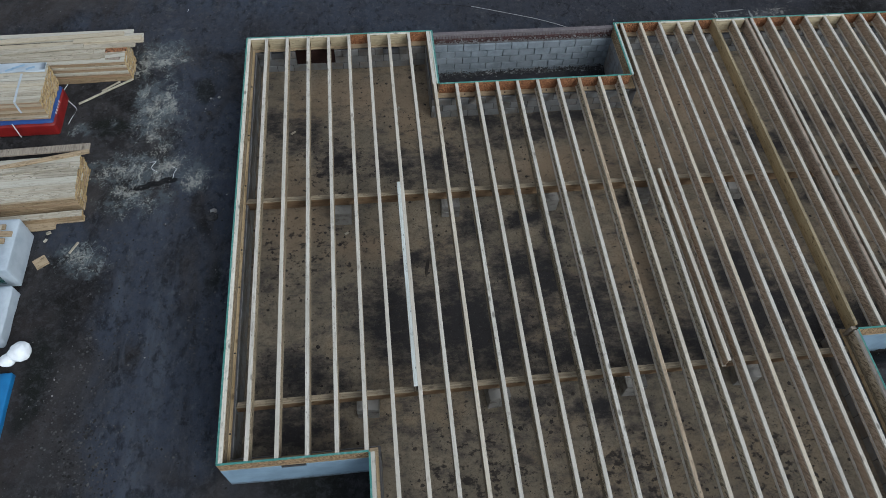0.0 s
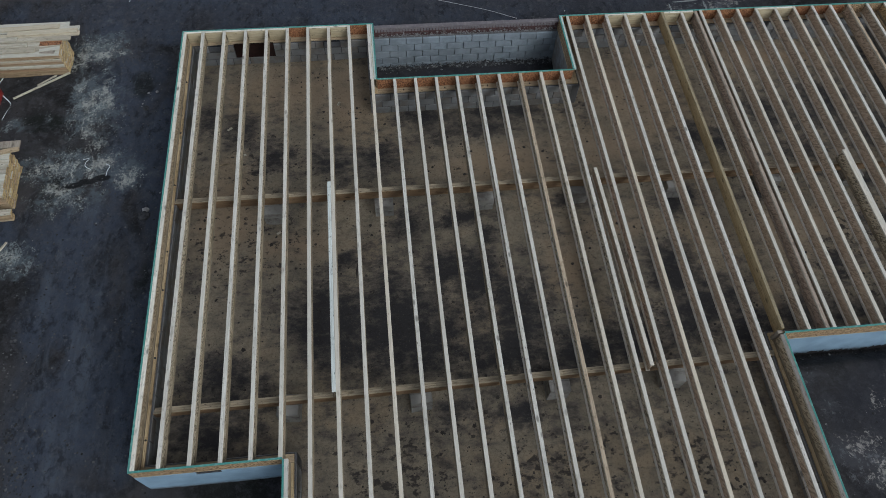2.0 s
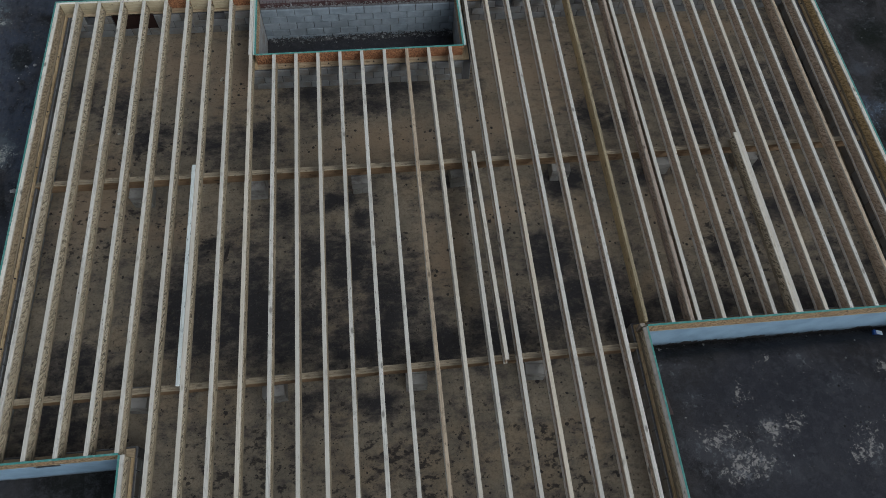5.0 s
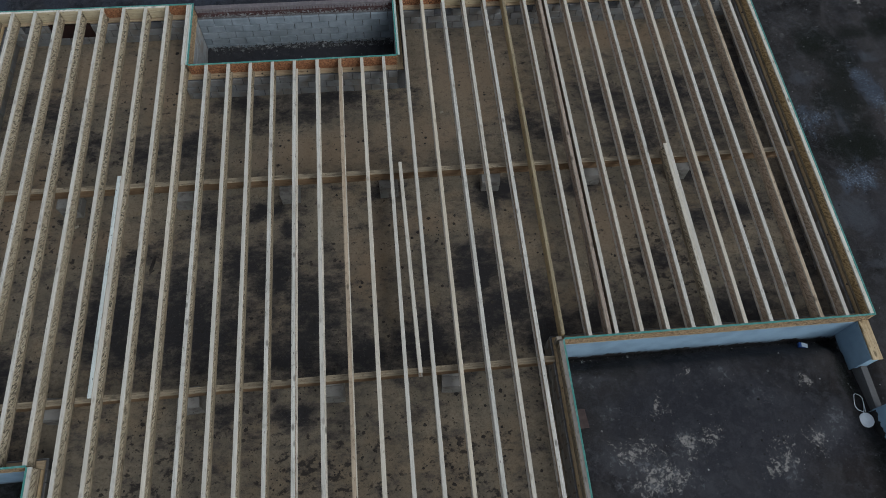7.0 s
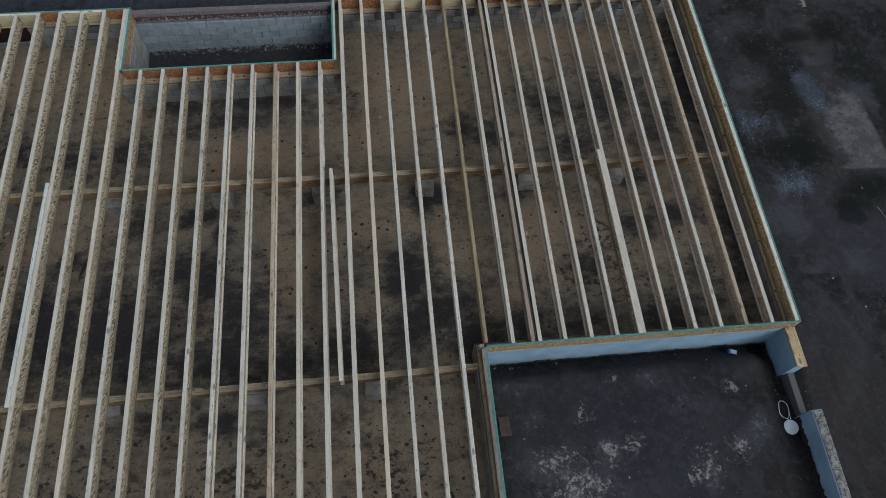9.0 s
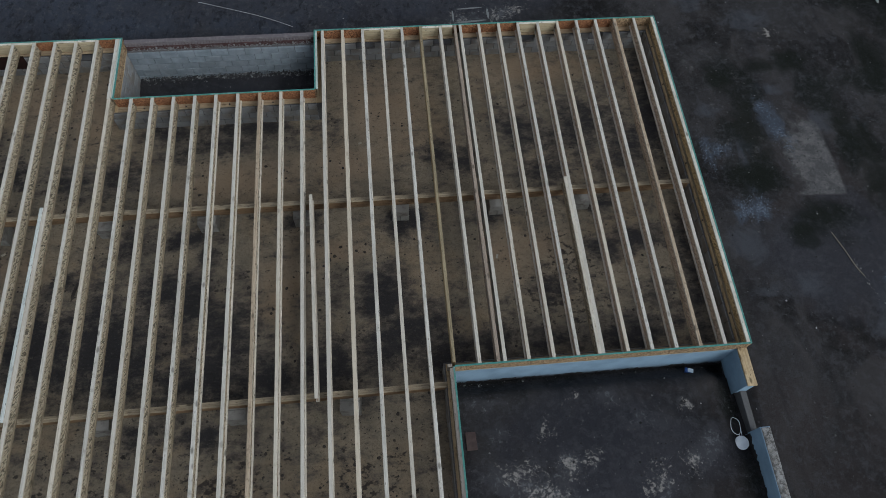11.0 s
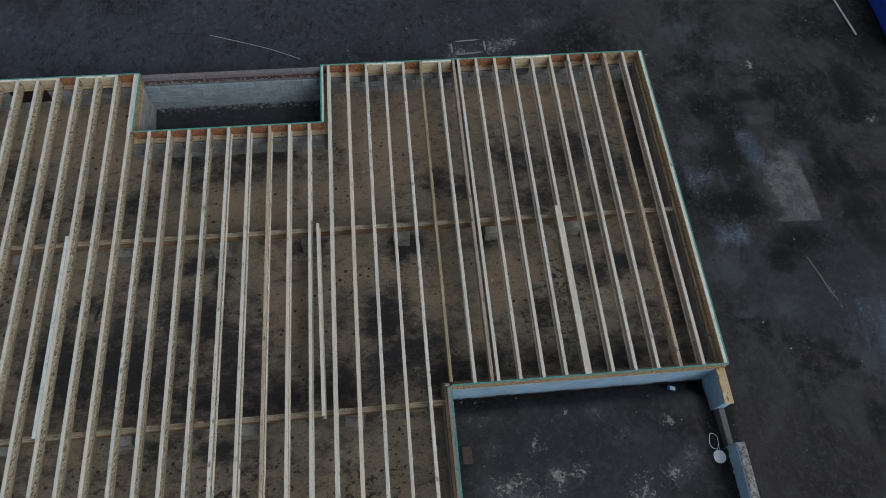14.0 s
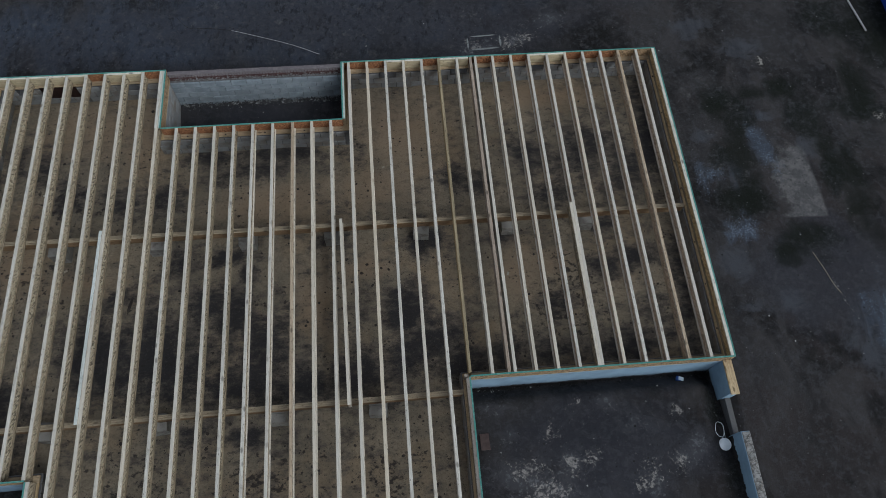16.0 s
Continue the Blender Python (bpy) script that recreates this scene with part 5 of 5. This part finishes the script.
for y, dx, ln, tn, z in ((10.62, 0.2, 5.0, 1.2, 0.515), (10.78, 0.38, 5.2, 1.6, 0.515), (10.95, 0.36, 5.2, 1.0, 0.515), (11.10, 0.1, 5.0, 0.6, 0.515), (10.83, 0.34, 1.6, 2.5, 0.556), (11.0, -0.1, 4.4, 3.0, 0.556), (10.42, -0.75, 4.4, 2.2, 0.515), (10.25, -0.55, 4.4, 1.2, 0.515), (10.60, -1.0, 4.0, 4.5, 0.556)):
    loose("loose_board", "pale loose board lying on a lumber stack", -3.0 + dx, y, z, tn, ln, 0.14, 0.038, M_PALEX)
loose("board_offcut", "reddish-brown board offcut lying on a lumber stack", -2.99, 10.53, 0.515, 3, 0.50, 0.22, 0.012, M_RIMRED, 0, "offcut", "offcuts")
loose("board_offcut", "pale broken board end lying on a lumber stack", -3.00, 10.30, 0.515, 9, 0.46, 0.10, 0.02, M_PALEX, 0, "offcut", "offcuts")
loose("board_offcut", "greenish weathered offcut lying on a lumber stack", -3.10, 10.17, 0.515, -4, 0.34, 0.09, 0.016, M_GREY, 0, "offcut", "offcuts")
loose("loose_stick", "thin pale stick leaning over the dirt", -2.98, 10.1, -0.10, 33.5, 1.4, 0.045, 0.03, M_PALEX, 0, "stick", "sticks")
loose("loose_stick", "thin pale stick leaning over the dirt", -3.3, 10.06, -0.13, 39, 0.5, 0.04, 0.03, M_PALEX, 0, "stick", "sticks")

for x, y, tn, ln, mat in ((1.05, 7.92, 40, 0.13, M_PALEX), (3.53, 8.56, 65, 0.12, M_PALEX), (1.41, 7.09, 15, 0.06, M_PALEX), (2.2, 5.0, 30, 0.09, M_PALEX), (12.9, 4.2, 70, 0.1, M_PALEX), (10.0, 7.4, 20, 0.08, M_PALEX)):
    loose("board_offcut", "small pale wood offcut lying on the sandy floor", x, y, crawl_height(x, y) - 0.002, tn, ln, 0.045, 0.02, mat, 0, "offcut", "offcuts")
loose("loose_stick", "thin brown stick lying on the sandy floor", 1.03, 6.87, crawl_height(1.0, 6.87), 14, 0.26, 0.025, 0.02, M_PINEX, 0, "stick", "sticks")
# a flattened, stretched dark lump for a dark oval on the floor
lump = rock("soil_lump", 3.79, 3.98, crawl_height(3.79, 3.98) - 0.02, 0.07, M_CLOD, "long dark lump on the sandy floor", 0.5)
lump.matrix_basis = pose(3.79, 3.98, crawl_height(3.79, 3.98), 0, 0, -12) @ Matrix.Diagonal((0.5, 3.2, 0.7, 1))

# wrapped bundle in red and blue with a lumber bundle on it
def softbox(x0, x1, y0, y1, z0, z1, mat, wob=0.015, cuts=10, sag=0.0, round_=0.04, name="wrap"):
    """A wrapped pack: a box with rounded, slightly crumpled faces."""
    bm = bmesh.new()
    box(bm, x0, x1, y0, y1, z0, z1, round_)
    bmesh.ops.subdivide_edges(bm, edges=bm.edges[:], cuts=cuts, use_grid_fill=True)
    bm.normal_update()
    for v in bm.verts:
        n0 = noise.noise(v.co * 2.3) + 0.6 * noise.noise(v.co * 6.0) + 0.4 * noise.noise(Vector((v.co.x * 14, v.co.y * 14, v.co.z * 2)))
        v.co += v.normal * n0 * wob
        v.co.z -= sag * sstep(v.co.z, z0, z1) * (0.5 + 0.5 * math.sin(v.co.x * 2 + v.co.y * 3))
    for f in bm.faces:
        f.smooth = True
    return finish(bm, mat, name)


pack = thing("wrapped_pack", pose(0, 0, 0), "building pack wrapped in red plastic with a blue top band", "pack")
part("red_wrap", softbox(-7.2, -4.42, 8.40, 9.58, -0.15, 0.22, M_RED, 0.006), pack, label="red plastic wrap")
part("blue_band", softbox(-7.21, -4.425, 8.405, 9.575, 0.222, 0.31, M_BLUE, 0.004), pack, label="blue plastic band")
for k in range(5):
    part("print_bar", boxmesh(-0.003, 0.003, -0.012, 0.012, -0.035, 0.035, M_WHITE, 0.0), pack, pose(-4.415, 8.72 + 0.09 * k, 0.265, 20, 0, 0), "white printed bar")
for x in (-5.3, -6.6):
    part("strap", boxmesh(x - 0.01, x + 0.01, 8.385, 8.397, -0.14, 0.31, M_WHITE, 0.0), pack, label="white packing strap")
lumber("lumber_bundle", "strapped bundle of pale boards on a red wrapped pack", -4.475, 8.49, 9.68, 0.315, 13, 3.0, 0.089, 0.038, 0.4, ragged=0.014)
tagged(new("packing_strap", ribbon(smooth_points([(-5.0, 8.478, 0.55), (-5.0, 8.474, 0.80), (-5.0, 8.479, 0.87), (-5.0, 8.52, 0.886), (-5.02, 8.9, 0.884), (-5.03, 9.38, 0.884)], 4), 0.024, 0.004, M_WRAP)), "white strap round a lumber bundle", "strap")
strip = tagged(new("cover_strip", softbox(-7.5, -4.52, 9.40, 9.70, 0.897, 0.925, M_WRAP, 0.016, 16, 0, 0.01)), "crumpled white plastic strip lying on a lumber bundle", "plastic strip")
for x, y, ln in ((-4.85, 9.50, 0.10), (-5.12, 9.56, 0.14), (-5.3, 9.47, 0.09), (-5.75, 9.55, 0.12)):
    part("print_bar", boxmesh(-ln, ln, -0.03, 0.03, 0, 0.004, M_PALEBLUE, 0.0), strip, pose(x, y, 0.935, 0, 0, 20), "faded blue print")
tagged(new("packing_strap", tube(smooth_points([(-4.55, 10.05, -0.12), (-4.6, 9.8, -0.12), (-4.45, 9.5, -0.1), (-4.2, 9.2, -0.13), (-4.25, 8.95, -0.13), (-4.30, 8.72, -0.13)], 6), 0.010, M_WHITE, "strap", 4)), "cut white strap lying curled on the dirt", "strap")

for pts in ([(-2.27, 7.41), (-2.14, 7.42), (-2.20, 7.32), (-2.20, 7.21), (-2.07, 7.11)], [(-1.76, 7.25), (-1.66, 7.17), (-1.70, 7.05), (-1.71, 6.91)], [(-1.92, 12.66), (-1.90, 12.74)], [(-4.55, 7.62), (-4.56, 7.72)]):
    tagged(new("plastic_ribbon", tube(smooth_points([(x, y, ground_height(x, y) + 0.015) for x, y in pts], 5), 0.006, M_WHITE, "ribbon", 4)), "torn white plastic ribbon lying on the dirt", "ribbon", "plastic ribbons")
lumber("lumber_stack", "low stack of pale pine boards with ragged ends", -3.52, 6.16, 7.32, -0.15, 12, 3.8, 0.185, 0.038, 2.5, ragged=0.02)
lumber("lumber_stack", "short row of pale boards beside a larger stack", -3.47, 5.86, 6.15, -0.15, 5, 3.2, 0.14, 0.038, 2.5, ragged=0.03, thin=0.03)
loose("loose_board", "long pale board lying askew on a lumber stack", -3.40, 7.36, 0.38, 11, 3.2, 0.09, 0.06, M_PINEX)
loose("loose_board", "long grey-brown board lying behind a lumber stack", -3.42, 7.52, 0.36, 2, 3.4, 0.19, 0.04, M_GREY)
loose("loose_board", "pale board lying on a lumber stack", -3.75, 7.0, 0.38, 4, 3.0, 0.16, 0.038, M_PALEX)
loose("loose_board", "pale pine board leaning on a low lumber row", -4.02, 5.78, -0.12, 4, 2.0, 0.2, 0.05, M_PINEX)
loose("board_offcut", "square brown board offcut lying on the dirt", -4.06, 4.95, -0.15, 35, 0.26, 0.26, 0.02, M_PINEX, 0, "offcut", "offcuts")
loose("board_offcut", "small pale offcut lying on the dirt", -4.1, 5.62, -0.14, 30, 0.10, 0.07, 0.03, M_PALEX, 0, "offcut", "offcuts")
loose("board_offcut", "small pale offcut lying on the dirt", -4.15, 5.44, -0.14, 60, 0.09, 0.05, 0.03, M_PALEX, 0, "offcut", "offcuts")
loose("loose_stick", "short pale stick lying on the dirt", -3.49, 5.31, -0.14, 63, 0.30, 0.04, 0.03, M_PALEX, 0, "stick", "sticks")

# white wrapped packs
wrap_pack = thing("wrapped_pack", pose(0, 0, 0), "pack under white plastic wrap with dark green print", "pack")
part("plastic_wrap", softbox(-6.6, -4.43, 4.34, 5.56, -0.15, 0.50, M_WRAP, 0.007, 14, 0.0, 0.012), wrap_pack)
for k in range(5):
    part("print_bar", boxmesh(-0.16 + 0.02 * k, 0.1, -0.004, 0.004, -0.014, 0.014, M_DKGREEN, 0.0), wrap_pack, pose(-4.72, 4.305, 0.08 + 0.055 * k, 0, 12, 0), "dark green printed bar")
for y, dx, tn in ((5.34, 0.0, 2), (5.16, 0.16, -3), (5.0, 0.05, 1), (4.86, -0.03, 4)):
    loose("board_offcut", "short pine offcut lying on a white wrapped pack", -4.64 + dx, y, 0.52, tn, 0.6, 0.12, 0.04, M_PINEX, 0, "offcut", "offcuts")
loose("board_offcut", "short pine offcut lying across others", -4.74, 5.36, 0.562, 86, 0.5, 0.1, 0.04, M_PALEX, 0, "offcut", "offcuts")
tagged(new("white_tarp", softbox(-6.6, -4.40, 2.95, 4.16, -0.15, 0.24, M_WRAP, 0.022, 18, 0.03, 0.05)), "crumpled white tarp draped over a low pile", "tarp")


def bag(x, y, z, r):
    bm = bmesh.new()
    bmesh.ops.create_uvsphere(bm, u_segments=40, v_segments=24, radius=r)
    for v in bm.verts:
        v.co += v.co.normalized() * (0.10 * r * noise.noise(v.co * 11) + 0.07 * r * noise.noise(v.co * 26) + 0.1 * r * abs(noise.noise(v.co * 5 + Vector((3, 1, 0)))))
        v.co.x *= 1.15 if v.co.x < 0 else 0.9
        v.co.z *= 0.8
    for f in bm.faces:
        f.smooth = True
    ob = new("plastic_bag", finish(bm, M_WHITE, "bag"))
    ob.matrix_basis = pose(x, y, z, 0, 0, 25)
    return tagged(ob, "crumpled white plastic bag beside a tarp", "bag")


bag(-3.98, 2.74, 0.12, 0.19)
bag(-4.20, 2.60, 0.08, 0.13)
tagged(new("blue_pack", softbox(-6.2, -4.12, 0.95, 2.38, -0.15, 0.0, M_SHEETBLUE, 0.006, 8, 0, 0.02)), "pack of bright blue sheets on the dirt", "pack")

# ---- north yard ----
cable = thing("cable", pose(0, 0, 0), "thin cable lying across the dirt, pale towards one end", "cable")
for name, radius, material, pts in (("bright_length", 0.0068, M_CABLE, [(5.78, 12.40), (5.95, 12.35), (6.87, 12.03), (7.6, 11.74), (8.31, 11.39)]),
                                    ("muddy_length", 0.005, M_DARKSOIL, [(4.1, 13.1), (4.35, 12.75), (4.6, 12.56), (5.18, 12.52), (5.78, 12.40)])):
    part(name, tube(smooth_points([(x, y, ground_height(x, y) + 0.014) for x, y in pts], 6), radius, material, name, 5), cable)

# ---- garage and east yard ----
def tub(x, y, z):
    ob = thing("lidded_tub", pose(x, y, z), "low white plastic tub with a round lid, beside a parged wall", "tub")
    bm = bmesh.new()
    bmesh.ops.create_cone(bm, cap_ends=True, segments=36, radius1=0.120, radius2=0.130, depth=0.07)
    part("body", finish(bm, M_WHITE, "body"), ob, Matrix.Translation((0, 0, 0.035)))
    bm = bmesh.new()
    bmesh.ops.create_cone(bm, cap_ends=True, segments=40, radius1=0.138, radius2=0.135, depth=0.02)
    bmesh.ops.create_cone(bm, cap_ends=True, segments=40, radius1=0.122, radius2=0.119, depth=0.012, matrix=Matrix.Translation((0, 0, 0.012)))
    bmesh.ops.create_cone(bm, cap_ends=True, segments=20, radius1=0.022, radius2=0.020, depth=0.02, matrix=Matrix.Translation((0, 0, 0.018)))
    part("lid", finish(bm, M_WHITE, "lid"), ob, Matrix.Translation((0, 0, 0.08)))


TUB_Z = ground_height(17.21, -0.32) - 0.005
tub(17.21, -0.32, TUB_Z)
ring = [(17.14 + 0.11 * math.cos(t), 0.17 * math.sin(t), TUB_Z + 0.14 - 0.3 * 0.11 * math.cos(t) + 0.02 * math.sin(3 * t)) for t in [0.4 + 2 * math.pi * i / 24 for i in range(23)]]
tagged(new("cord", tube([(17.21, -0.20, TUB_Z + 0.08)] + ring[-6:] + ring + [(17.24, -0.18, TUB_Z + 0.09)], 0.0055, M_WHITE, "cord", 5)), "white looped cord beside a lidded tub", "cord")
box_ob = thing("carton", pose(16.60, 1.23, ground_height(16.60, 1.23) - 0.01, -14, 0, -20), "small blue box with a white top lying by the parged wall", "box")
part("body", boxmesh(-0.10, 0.07, -0.05, 0.055, 0, 0.065, M_BLUE, 0.006), box_ob)
part("label", boxmesh(-0.05, 0.068, -0.042, 0.05, 0.0655, 0.069, M_WRAP, 0.0), box_ob, label="pale label")
brd = new("brown_board", boxmesh(-0.10, 0.10, -0.19, 0.19, 0, 0.02, M_BOARD, 0.003))
brd.matrix_basis = pose(11.85, 0.14, ground_height(11.85, 0.14) + 0.012, -17, 0, 0)
tagged(brd, "short brown board lying at the garage wall foot", "board")
tagged(new("pole", tube([(24.05, 12.9, 0.32), (24.34, 10.97, 0.30)], 0.026, M_CABLE, "pole", 8)), "long white pole lying on the dirt", "pole")
tagged(new("twig", tube(smooth_points([(x, y, ground_height(x, y) + 0.016) for x, y in ((20.58, 4.10), (20.66, 3.85), (20.74, 3.60), (20.84, 3.22), (20.95, 2.98))], 5), 0.007, M_GREY, "twig", 5)), "pale bent twig lying on the dirt yard", "twig")
spots = [(20.82 + 0.36 * u + random.gauss(0, 0.03), 3.3 - 1.1 * u + random.gauss(0, 0.03)) for u in [random.random() for i in range(26)]]
spots += [(random.uniform(18.2, 23.5), random.uniform(1.2, 10.5)) for i in range(60)]
crumbs("pale_stones", "small pale stones and chips strewn over the dirt yard", [(x, y, ground_height(x, y) + 0.006) for x, y in spots], 0.017, M_CRUMB, 0.6)
tagged(new("blue_container", softbox(25.05, 27.4, 10.2, 14.5, 0.2, 1.2, M_TARPBLUE, 0.02, 8, 0, 0.25)), "deep blue plastic container at the yard edge", "container")
